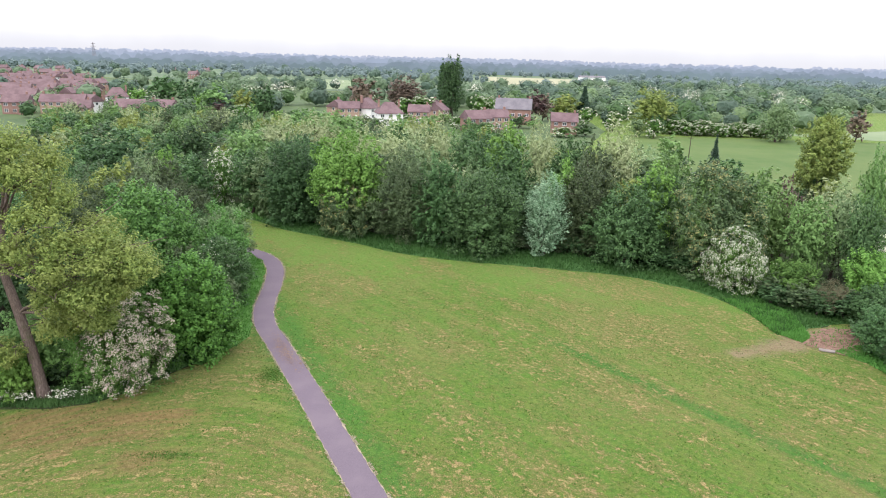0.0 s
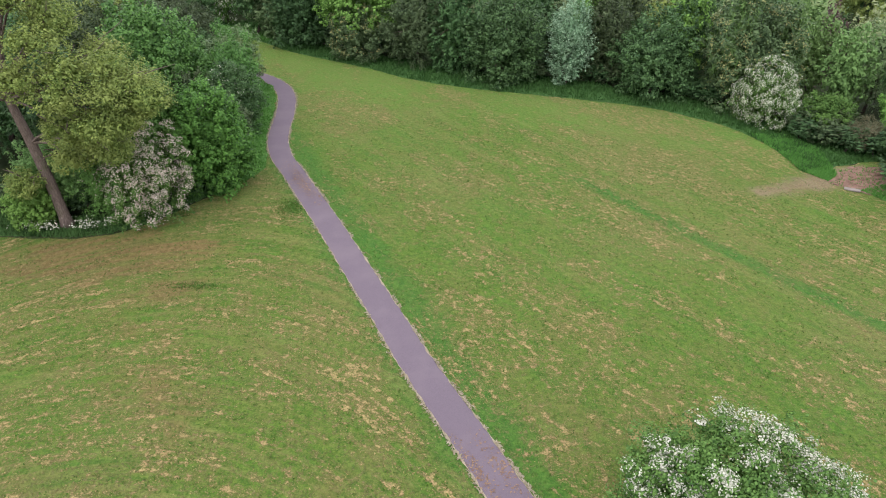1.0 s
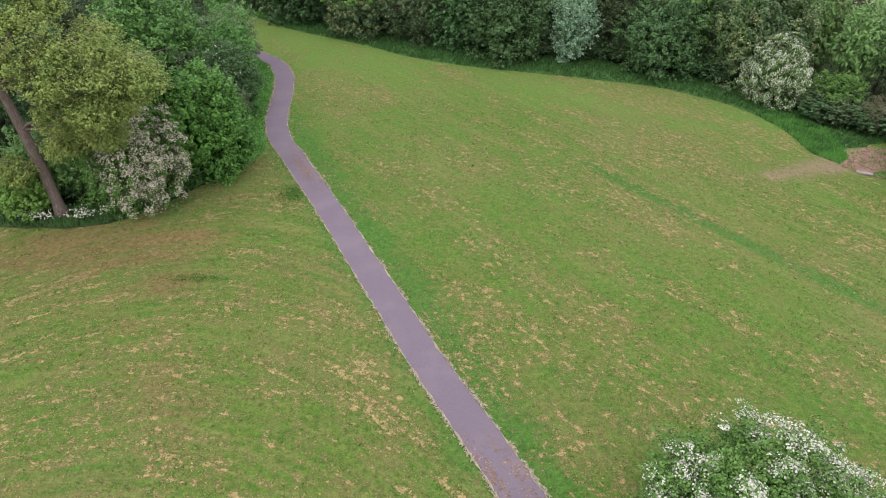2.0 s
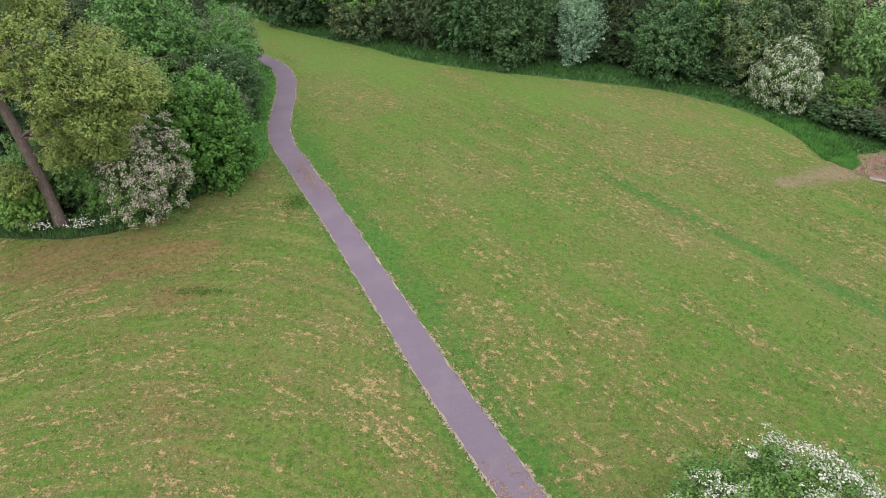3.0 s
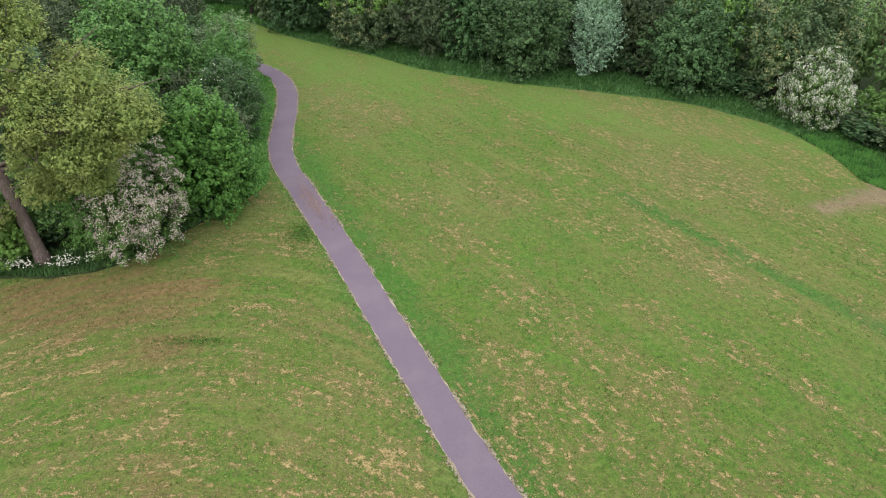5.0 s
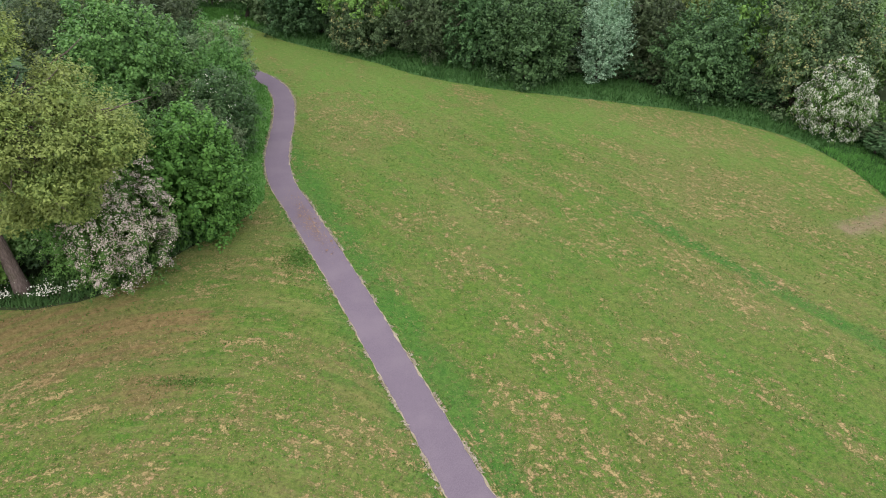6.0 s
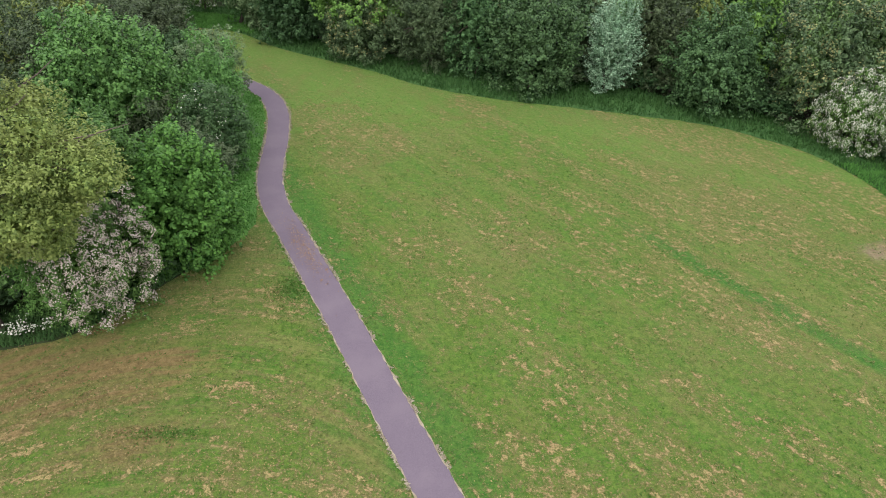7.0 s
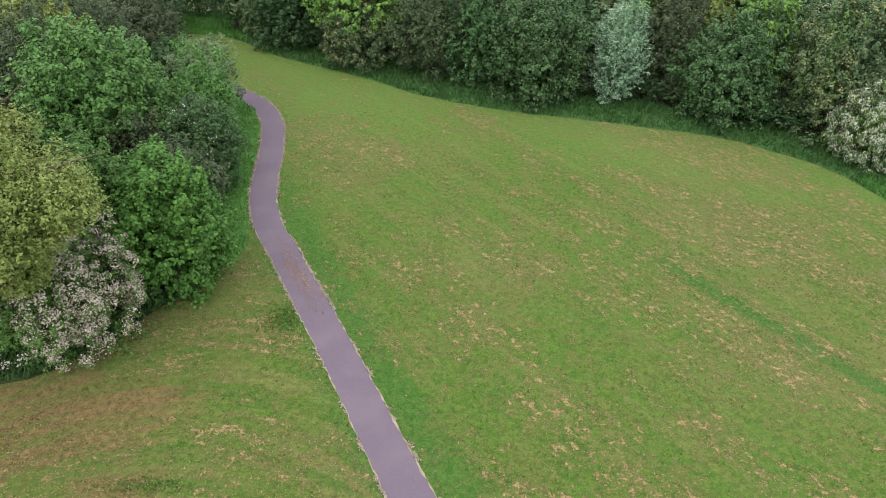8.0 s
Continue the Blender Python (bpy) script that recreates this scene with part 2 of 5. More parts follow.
    # arcs of the mower between the path and the wood
    arcs = n.noise(n.add("CombineXYZ", X=rad, Y=n.math("MULTIPLY", ang, 0.07), Z=2.0).outputs[0], 1.5, 3.0, 0.6)
    left_side = n.math("SUBTRACT", 1.0, side)
    c = n.mix(n.math("MULTIPLY", n.math("MULTIPLY", n.ramp(arcs, 0.48, 0.62), n.ramp(n.noise(p, 0.2, 3.0), 0.26, 0.56)), n.math("MULTIPLY", left_side, 0.36)), c, n.mix(tone, (0.150, 0.130, 0.044), (0.270, 0.225, 0.092)))
    worn = n.math("MULTIPLY", n.ramp(n.noise(p, 0.11, 3.0), 0.54, 0.68), n.math("MULTIPLY", n.math("ADD", 0.3, n.math("MULTIPLY", left_side, 0.7)), n.math("SUBTRACT", 1.0, n.ramp(y, 42.0, 48.0))))
    scorched = n.math("MAXIMUM", worn, n.math("MULTIPLY", blot(-20.0, 37.6, 9.0, 4.2, 0.2, 2.2), 1.25))
    c = n.mix(n.math("MULTIPLY", scorched, n.math("ADD", 0.28, n.math("MULTIPLY", n.ramp(arcs, 0.40, 0.58), 0.42))), c, n.mix(tone, (0.135, 0.094, 0.036), (0.262, 0.172, 0.078)))
    # trodden bare soil that thins out into the grass
    sx, sy = n.math("SUBTRACT", x, 35.2), n.math("SUBTRACT", y, 50.6)
    run = n.math("MINIMUM", n.math("MAXIMUM", n.math("ADD", n.math("MULTIPLY", sx, 0.93), n.math("MULTIPLY", sy, 0.37)), 0.0), 13.0)
    gx, gy = n.math("SUBTRACT", sx, n.math("MULTIPLY", run, 0.93)), n.math("SUBTRACT", sy, n.math("MULTIPLY", run, 0.37))
    gap = n.math("SQRT", n.math("ADD", n.math("MULTIPLY", gx, gx), n.math("MULTIPLY", gy, gy)))
    rag = n.math("MULTIPLY", n.math("SUBTRACT", n.math("ADD", n.math("MULTIPLY", mid, 0.7), n.math("MULTIPLY", clump, 0.5)), 0.6), 6.0)
    bare = n.math("SUBTRACT", 1.0, n.ramp(n.math("ADD", n.math("SUBTRACT", gap, n.math("MULTIPLY", run, 0.13)), rag), -0.5, 1.7))
    c = n.mix(n.math("MULTIPLY", bare, n.math("ADD", 0.45, n.math("MULTIPLY", n.ramp(speck, 0.40, 0.55), 0.45))), c, n.mix(tone, (0.215, 0.140, 0.098), (0.330, 0.228, 0.160)))
    n.bump(n.math("ADD", n.math("ADD", grain, n.math("MULTIPLY", n.math("MAXIMUM", mats, flecks), 0.7)), n.math("MULTIPLY", row, 0.6)), 0.9, 0.14)
    n.put(n.bsdf, "Sheen Weight", 0.065)
    n.put(n.bsdf, "Sheen Roughness", 0.2)
    n.put(n.bsdf, "Sheen Tint", (0.92, 1.0, 0.62, 1))
    return n.finish(c, 0.9, 0.1)


LAWN = lawn_material()


def blend_material(name, a, b, scale, rough=0.85, lo=0.35, hi=0.65, fine=None, bump=0.03):
    """Two tones of a surface mixed at two scales."""
    n = Nodes(name)
    p = place(n)
    v = n.noise(p, scale, 5.0, 0.65)
    f = n.noise(p, scale * 9.0, 4.0, 0.7)
    c = n.mix(n.ramp(v, lo, hi), a, b)
    c = n.mix(n.math("MULTIPLY", n.ramp(f, 0.35, 0.7), 0.45), c, fine or b)
    n.bump(f, 0.6, bump)
    return n.finish(c, rough, 0.2)


def asphalt_material():
    """Old purple-grey path surface with chippings, pale wear and faint stains."""
    n = Nodes("path_asphalt")
    p = place(n)
    grit = n.noise(p, 26.0, 3.0, 0.8)
    stain = n.noise(p, 0.35, 5.0, 0.6)
    blot = n.noise(p, 2.6, 5.0, 0.7)
    c = n.mix(n.ramp(grit, 0.3, 0.7), (0.116, 0.090, 0.112), (0.160, 0.126, 0.152))
    c = n.mix(n.math("MULTIPLY", n.ramp(stain, 0.42, 0.68), 0.5), c, (0.176, 0.140, 0.160))
    c = n.mix(n.math("MULTIPLY", n.ramp(blot, 0.56, 0.74), 0.4), c, (0.112, 0.084, 0.096))
    n.bump(grit, 0.5, 0.012)
    return n.finish(c, 0.88, 0.25)


ASPHALT = asphalt_material()
# darker than the lush grass, to paint the shade beside the tree belt
SHADED_VERGE = blend_material("rank_grass", (0.033, 0.090, 0.024), (0.055, 0.132, 0.034), 0.5, 0.9, fine=(0.07, 0.13, 0.035), bump=0.1)
SIDE = blend_material("lush_grass", (0.052, 0.140, 0.028), (0.090, 0.200, 0.042), 0.5, 0.9, fine=(0.08, 0.16, 0.035), bump=0.1)
WOOD_FLOOR = blend_material("woodland_floor", (0.020, 0.034, 0.012), (0.04, 0.055, 0.02), 0.6, 0.95)
SOIL = blend_material("bare_soil", (0.175, 0.104, 0.078), (0.325, 0.200, 0.152), 1.6, 0.95, fine=(0.21, 0.135, 0.10), bump=0.25)
SLAB = blend_material("weathered_concrete", (0.19, 0.16, 0.14), (0.27, 0.235, 0.21), 2.0, 0.9)
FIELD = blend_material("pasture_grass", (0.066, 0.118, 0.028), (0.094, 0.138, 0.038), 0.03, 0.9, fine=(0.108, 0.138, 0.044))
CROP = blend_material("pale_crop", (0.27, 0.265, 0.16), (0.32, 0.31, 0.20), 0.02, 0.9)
# meadow green paled and greyed to carry the haze of distance
HAZED_GRASS = blend_material("far_meadow", (0.155, 0.205, 0.105), (0.20, 0.245, 0.135), 0.015, 0.9)


# ---- mesh helpers ----
from mathutils.geometry import delaunay_2d_cdt


def fast_mesh(name, verts, size, material):
    """A mesh of many loose pieces with `size` corners each, from an array of corners."""
    verts = np.asarray(verts, dtype=np.float32).reshape(-1, 3)
    me = bpy.data.meshes.new(name)
    count = len(verts) // size
    me.vertices.add(len(verts))
    me.vertices.foreach_set("co", verts.ravel())
    me.loops.add(len(verts))
    me.loops.foreach_set("vertex_index", np.arange(len(verts), dtype=np.int32))
    me.polygons.add(count)
    me.polygons.foreach_set("loop_start", np.arange(0, len(verts), size, dtype=np.int32))
    me.update(calc_edges=True)
    me.materials.append(material)
    return me


def part(name, bm, material, parent=None, label="", smooth=False):
    """Links a bmesh as one mesh object under a thing."""
    me = bpy.data.meshes.new(name)
    bm.to_mesh(me)
    bm.free()
    if smooth:
        for f in me.polygons:
            f.use_smooth = True
    me.materials.append(material)
    ob = new(name, me)
    ob.parent = parent
    return tagged(ob, label)


def loose_part(name, verts, size, material, parent=None, label=""):
    ob = new(name, fast_mesh(name, verts, size, material))
    ob.parent = parent
    return tagged(ob, label)


def unit(v):
    return v / np.maximum(np.linalg.norm(v, axis=-1, keepdims=True), 1e-6)


def balls(rng, n):
    return unit(rng.normal(size=(n, 3)))


def leaves(rng, pos, normal, length, width, corners=4, droop=0.0, spread=0.2):
    """Leaf blades at pos facing along normal."""
    n = unit(normal)
    t = rng.normal(size=n.shape)
    t[:, 2] -= droop
    t = unit(t - n * np.sum(t * n, axis=1, keepdims=True))
    b = np.cross(n, t)
    k = np.exp(rng.normal(size=(len(pos), 1)) * spread)
    t, b = t * length * 0.5 * k, b * width * 0.5 * k
    if corners == 4:
        return np.stack([pos - t, pos - b, pos + t, pos + b], axis=1)
    return np.stack([pos - t - b * 0.8, pos + t * 1.2, pos - t * 0.4 + b * 1.3], axis=1)


def tube(bm, points, radii, sides=8):
    """A tapering limb along points."""
    rings = []
    for i, (p, r) in enumerate(zip(points, radii)):
        a = Vector(points[min(i + 1, len(points) - 1)]) - Vector(points[max(i - 1, 0)])
        q = a.to_track_quat("Z", "Y")
        rings.append([bm.verts.new(Vector(p) + q @ Vector((math.cos(2 * math.pi * k / sides) * r, math.sin(2 * math.pi * k / sides) * r, 0)))
                      for k in range(sides)])
    for a, b in zip(rings, rings[1:]):
        for k in range(sides):
            bm.faces.new((a[k], a[(k + 1) % sides], b[(k + 1) % sides], b[k]))
    bm.faces.new(rings[-1])
    return bm


def bent(a, b, sag, rng, n=5):
    a, b = Vector(a), Vector(b)
    wob = (b - a).length * 0.06
    return [a.lerp(b, i / (n - 1)) + Vector((rng.uniform(-wob, wob), rng.uniform(-wob, wob), sag * math.sin(math.pi * i / (n - 1)))) * (0 if i in (0, n - 1) else 1)
            for i in range(n)]


def crown_shape(shape, dirs, r, low, high):
    """Points on the outside of a crown for unit directions."""
    zc, hz = (low + high) / 2, (high - low) / 2
    up = dirs[:, 2]
    if shape == "cone":
        wide = np.clip((1 - up) * 0.56, 0.03, 1.0)
    elif shape == "column":
        wide = np.clip(1.0 - np.abs(up) ** 4 * 0.6, 0.2, 1)
    elif shape == "skirt":
        wide = np.where(up < 0.1, np.minimum(1.0 / np.maximum(np.linalg.norm(dirs[:, :2], axis=1), 0.3) * (1.0 + 0.22 * up), 1.25), 1.0)
    else:
        wide = np.ones_like(up)
    flat = unit(dirs[:, :2]) if shape in ("cone", "column") else dirs[:, :2]
    return np.stack([flat[:, 0] * r * wide, flat[:, 1] * r * wide, zc + up * hz], axis=1)


def billow(rng, d, count):
    """Rounded lobes spread evenly over a sphere: their directions, the lobe that each of d belongs to, and how far it stands out."""
    i = np.arange(count)
    z = np.clip(1 - 2 * (i + 0.5) / count + rng.normal(size=count) * 2.6 / count, -1, 1)
    a = i * 2.39996 + rng.normal(size=count) * 2.2 / math.sqrt(count)
    lobe = np.stack([np.cos(a) * np.sqrt(1 - z ** 2), np.sin(a) * np.sqrt(1 - z ** 2), z], 1)
    gap = np.arccos(np.clip(d @ lobe.T, -1, 1)) / rng.uniform(0.75, 1.35, count) * math.sqrt(count / 4.2)
    return lobe, np.argmin(gap, axis=1), np.sqrt(np.clip(1 - np.min(gap, axis=1) ** 2, 0.0, 1.0))


def crown_leaves(rng, shape, r, low, high, count, leaf, width=0.6, lobes=36, tall=0.85, corners=4, droop=0.0, deep=0.72, upward=0.45):
    """A crown that billows in lobes with creases between them, each lobe of leafy shoots; returns leaf corners and the shoots."""
    core = np.array([0, 0, (low + high) / 2])
    per = 24 if count > 8000 else 10
    shoots = max(int(count / per), 60)
    d = balls(rng, shoots)
    ld, own, bulge = billow(rng, d, lobes)
    _, _, knob = billow(rng, d, lobes * 5)
    reach = deep + 0.12 + rng.uniform(-0.2, 0.16, lobes) * min(1.0, 44 / lobes)
    out = crown_shape(shape, d, r, low, high) - core
    hub = crown_shape(shape, ld, r, low, high)[own] - core
    under = rng.random(shoots) < 0.2
    k = (reach[own] * (0.68 + 0.34 * bulge + 0.15 * knob) + rng.normal(size=shoots) * 0.03) * np.where(under, rng.uniform(0.78, 0.95, shoots), 1.0)
    cc = core + out * k[:, None]
    cd = unit(out - hub * 0.62) * 0.6 + unit(out) * 0.5
    axis = unit(cd + np.array([0, 0, upward * 0.9 - droop * 0.55]) + rng.normal(size=d.shape) * 0.28)
    length = (0.16 + 0.112 * r) * rng.uniform(0.65, 1.5, shoots) * (1.25 if count <= 8000 else 1.0)
    t = rng.uniform(-0.75, 1.0, (shoots, per))
    off = balls(rng, shoots * per).reshape(shoots, per, 3)
    belly = 0.52 * np.sqrt(np.clip(1 - np.abs(t) ** 1.7, 0.02, 1)) * rng.uniform(0.45, 1.0, t.shape)
    lp = cc[:, None] + (axis[:, None] * (t * tall * 0.9)[..., None] + off * belly[..., None]) * length[:, None, None]
    ln = off * 0.75 + axis[:, None] * (0.35 + 0.3 * t[..., None]) + np.array([0, 0, 0.25 + upward * 0.55]) + rng.normal(size=off.shape) * 0.3
    lp, ln = lp.reshape(-1, 3), ln.reshape(-1, 3)
    keep = lp[:, 2] > 0.06 if low > -0.2 * high else lp[:, 2] > -1e9
    quads = leaves(rng, lp[keep], ln[keep], leaf, leaf * width, corners, droop)
    # large leaves added unseen deep inside close the crown and block light
    m = max(count // 9, 40)
    sd = balls(rng, m)
    sp = core + (crown_shape(shape, sd, r, low, high) - core) * rng.uniform(0.25, 0.6, size=(m, 1))
    if low > -0.2 * high:
        sp[:, 2] = np.maximum(sp[:, 2], 0.4)
    inner = leaves(rng, sp, sd + rng.normal(size=sd.shape) * 0.5, leaf * 1.7, leaf * 1.5, corners)
    return np.concatenate([quads, inner]), cc, length * 0.55, axis


def grow(name, r, h, material, seed, shape="round", low=0.06, count=12000, leaf=0.26, width=0.6, lobes=36, tall=0.85,
         corners=4, droop=0.0, deep=0.72, upward=0.45, bark=None, blossom=None, blossom_share=0.5, blossom_size=0.16, blossom_count=5000, blossom_long=1.0,
         trunk=None, limbs=4):
    """A tree or shrub at the origin: trunk, limbs, crown and, where it flowers, blossom."""
    rng = np.random.default_rng(seed)
    root = new(name)
    if shape == "skirt":
        low = -0.14
    quads, cc, cr, cd = crown_leaves(rng, shape, r, low * h, h, count, leaf, width, lobes, tall, corners, droop, deep, upward)
    tr = trunk or max(0.022 * h, 0.05)
    top = Vector((rng.uniform(-0.1, 0.1) * r, rng.uniform(-0.1, 0.1) * r, h * 0.72))
    pts = bent((0, 0, -0.1), top, 0, rng, 6)
    part("trunk", tube(bmesh.new(), pts, [tr * (1.25 if i == 0 else 1.0) * (1 - 0.15 * i) for i in range(6)], 8), bark or BARK_DARK, root, "", True)
    for i in range(limbs):
        e = cc[rng.integers(len(cc))]
        s = pts[2 + i % 3]
        part("limb", tube(bmesh.new(), bent(s, Vector(e) * 0.96, 0.04 * h, rng), [tr * f for f in (0.5, 0.4, 0.3, 0.2, 0.08)], 6), bark or BARK_DARK, root, "", True)
    loose_part("crown", quads, corners, material, root)
    if blossom:
        chance = np.array([noise.noise(Vector(v) * (2.8 / r)) for v in cc]) + (cd[:, 2] * 0.25)
        order = np.argsort(-chance)[: int(len(cc) * blossom_share)]
        idx = rng.choice(order, blossom_count)
        bd = unit(balls(rng, blossom_count) + cd[idx] * 0.9 + np.array([0, 0, 0.35]))
        bp = cc[idx] + bd * cr[idx][:, None] * rng.uniform(0.9, 1.2, size=(blossom_count, 1))
        keep = (bp[:, 2] > 0.25) & (np.hypot(bp[:, 0], bp[:, 1]) < r * (0.8 + 0.3 * np.clip(bp[:, 2] / (0.3 * h), 0, 1)))
        loose_part("blossom", leaves(rng, bp[keep], bd[keep] + rng.normal(size=bd[keep].shape) * 0.35, blossom_size * blossom_long, blossom_size * 0.8, 4, droop), 4, blossom, root)
    return root


def sheet(name, outline, z, material, label, category, wobble=0.0, step=1.0, seed=0):
    """A patch of ground inside an outline, with an uneven rim."""
    pts = [Vector((*p, 0)) for p in outline]
    ring = []
    for a, b in zip(pts, pts[1:] + pts[:1]):
        n = max(int((b - a).length / step), 1)
        for i in range(n):
            q = a.lerp(b, i / n)
            ring.append(q + Vector((noise.noise(q * 0.9 + Vector((seed, 0, 0))), noise.noise(q * 0.9 + Vector((0, seed + 7, 3))), 0)) * wobble)
    n = len(ring)
    flat, _, tris, *_ = delaunay_2d_cdt([Vector((q.x, q.y)) for q in ring], [(i, (i + 1) % n) for i in range(n)], [], 0, 1e-4)
    bm = bmesh.new()
    vs = [bm.verts.new((q.x, q.y, z)) for q in flat]
    rim = [(q.x, q.y) for q in ring]
    for f in tris:
        mid = sum((flat[i] for i in f), Vector((0, 0))) / 3
        if inside(rim, np.array([mid.x]), np.array([mid.y]))[0]:
            bm.faces.new([vs[i] for i in f])
    for f in bm.faces:
        f.normal_update()
        if f.normal.z < 0:
            f.normal_flip()
    return tagged(part(name, bm, material), label, category, kind="structure")


def inside(poly, x, y):
    hit = np.zeros(len(x), dtype=bool)
    for (ax, ay), (bx, by) in zip(poly, poly[1:] + poly[:1]):
        cross = (ay > y) != (by > y)
        hit ^= cross & (x < (bx - ax) * (y - ay) / ((by - ay) or 1e-9) + ax)
    return hit


def spline(pts, n=12):
    """A smooth line through points."""
    p = [Vector((*q, 0)) for q in pts]
    p = [p[0] * 2 - p[1]] + p + [p[-1] * 2 - p[-2]]
    out = []
    for a, b, c, d in zip(p, p[1:], p[2:], p[3:]):
        for i in range(n):
            t = i / n
            out.append(0.5 * ((2 * b) + (c - a) * t + (2 * a - 5 * b + 4 * c - d) * t * t + (3 * b - a - 3 * c + d) * t ** 3))
    return out + [p[-2]]


def hash_noise(x, y, scale, seed):
    """Smooth noise of arrays, by bilinear blending of a fixed random lattice."""
    lat = np.random.default_rng(seed).random((256, 256))
    u, v = x * scale + 1000.0, y * scale + 1000.0
    i, j = np.floor(u).astype(int), np.floor(v).astype(int)
    f, g = u - i, v - j
    f, g = f * f * (3 - 2 * f), g * g * (3 - 2 * g)
    a, b, c, d = lat[i % 256, j % 256], lat[(i + 1) % 256, j % 256], lat[i % 256, (j + 1) % 256], lat[(i + 1) % 256, (j + 1) % 256]
    return (a * (1 - f) + b * f) * (1 - g) + (c * (1 - f) + d * f) * g


# ---- ground, path, verges ----
WAY = spline([(22, -15), (16, -2.5), (11.2, 8), (7.55, 15.9), (6.0, 19.3), (2.85, 25.9), (0.65, 31.1), (-1.75, 36.6), (-4.2, 42.3), (-6.6, 47.6), (-9.15, 53.2),
              (-10.72, 56.5), (-11.9, 60.5), (-12.4, 64.3), (-12.72, 69.0), (-13.4, 74.3), (-14.35, 77.8), (-15.7, 80.5), (-17.6, 82.9), (-20.8, 85.4), (-26, 87.6)], 14)
way_x, way_y = np.array([p.x for p in WAY]), np.array([p.y for p in WAY])


def off_path(x, y):
    """Distance to the path's middle, positive on the open side."""
    return x - np.interp(y, way_y, way_x)


def dryness(x, y):
    """How thick the mower's dry clippings lie, about 0 to 1: in arcs on one side of the path, in straight rows on the other."""
    u, w = 0.81 * x + 0.585 * y, 0.585 * x - 0.81 * y
    rad = y + 0.036 * (x + 11.5) ** 2
    gap = off_path(x, y)
    left = gap < 0
    rows = np.where(left, 0.6 * hash_noise(rad, x * 0.22, 0.62, 1) + 0.4 * hash_noise(rad, x * 0.3, 1.3, 5), 0.6 * hash_noise(u, w * 0.2, 0.5, 2) + 0.4 * hash_noise(u, w * 0.25, 1.15, 7))
    spot = hash_noise(x, y, 0.7, 3) * 0.55 + hash_noise(x, y, 1.5, 4) * 0.45
    broad = hash_noise(x, y, 0.1, 6)
    dry = 0.52 * rows + 0.36 * spot + 0.12 * broad
    rim = 88 - 0.47 * x - y + (broad - 0.5) * 8 - np.clip((10 - x) / 22, 0, 1) * 9
    far = np.clip((x - 6) / 14, 0, 1) * np.clip((y - 36) / 12, 0, 1) * np.clip((rim - 2) / 5, 0, 1)
    dry = dry + np.where(left, 0.035, 0.06 * far - 0.10 * np.clip((6 - rim) / 8, 0, 1.6))
    dry = dry + np.where(left, 0.09, 0) * np.exp(-((rad - 34) / 5.5) ** 2) * np.clip((-4 - gap) / 3, 0, 1)
    dry = dry + 0.025 * np.clip((34 - y) / 10, 0, 1)
    dry = dry - 0.12 * np.exp(-((np.abs(gap) - 1.8) / 1.2) ** 2)
    dry = dry + np.where(left, 0, 0.05) * np.exp(-((gap - 5.5) / 2.6) ** 2) * np.clip((58 - y) / 12, 0, 1)
    dry = dry - np.where(left, 0, 0.16) * np.exp(-((u + 0.6 * spot - 46.0) / 0.8) ** 2) * np.clip((w + 40) / 10, 0, 1)
    return 0.5 + 0.11 * np.tanh((dry - 0.5) / 0.11)


def fine_ground():
    """One sheet to the horizon, closely divided over the meadow, with the dryness kept at its corners."""
    wide = [200, 320, 520, 900, 1600, 2800, 4500]
    gx = np.array([-a for a in wide[::-1]] + [-120, -80] + list(np.arange(-48, 58.1, 0.5)) + [80, 120] + wide)
    gy = np.array([-a for a in wide[::-1]] + [-120, -60, -20] + list(np.arange(2, 106.1, 0.5)) + [130, 160] + wide)
    x, y = (m.ravel() for m in np.meshgrid(gx, gy))
    me = bpy.data.meshes.new("ground")
    i = (np.arange(len(gy) - 1)[:, None] * len(gx) + np.arange(len(gx) - 1)[None]).ravel()
    loops = np.stack([i, i + 1, i + 1 + len(gx), i + len(gx)], 1).astype(np.int32)
    me.vertices.add(len(x))
    me.vertices.foreach_set("co", np.stack([x, y, np.zeros(len(x))], 1).astype(np.float32).ravel())
    me.loops.add(loops.size)
    me.loops.foreach_set("vertex_index", loops.ravel())
    me.polygons.add(len(loops))
    me.polygons.foreach_set("loop_start", np.arange(0, loops.size, 4, dtype=np.int32))
    me.update(calc_edges=True)
    me.attributes.new("dry", "FLOAT", "POINT").data.foreach_set("value", dryness(x, y).astype(np.float32))
    me.materials.append(LAWN)
    return new("ground", me)


tagged(fine_ground(), "mown meadow grass with rows of straw-dry clippings", "ground", kind="structure")


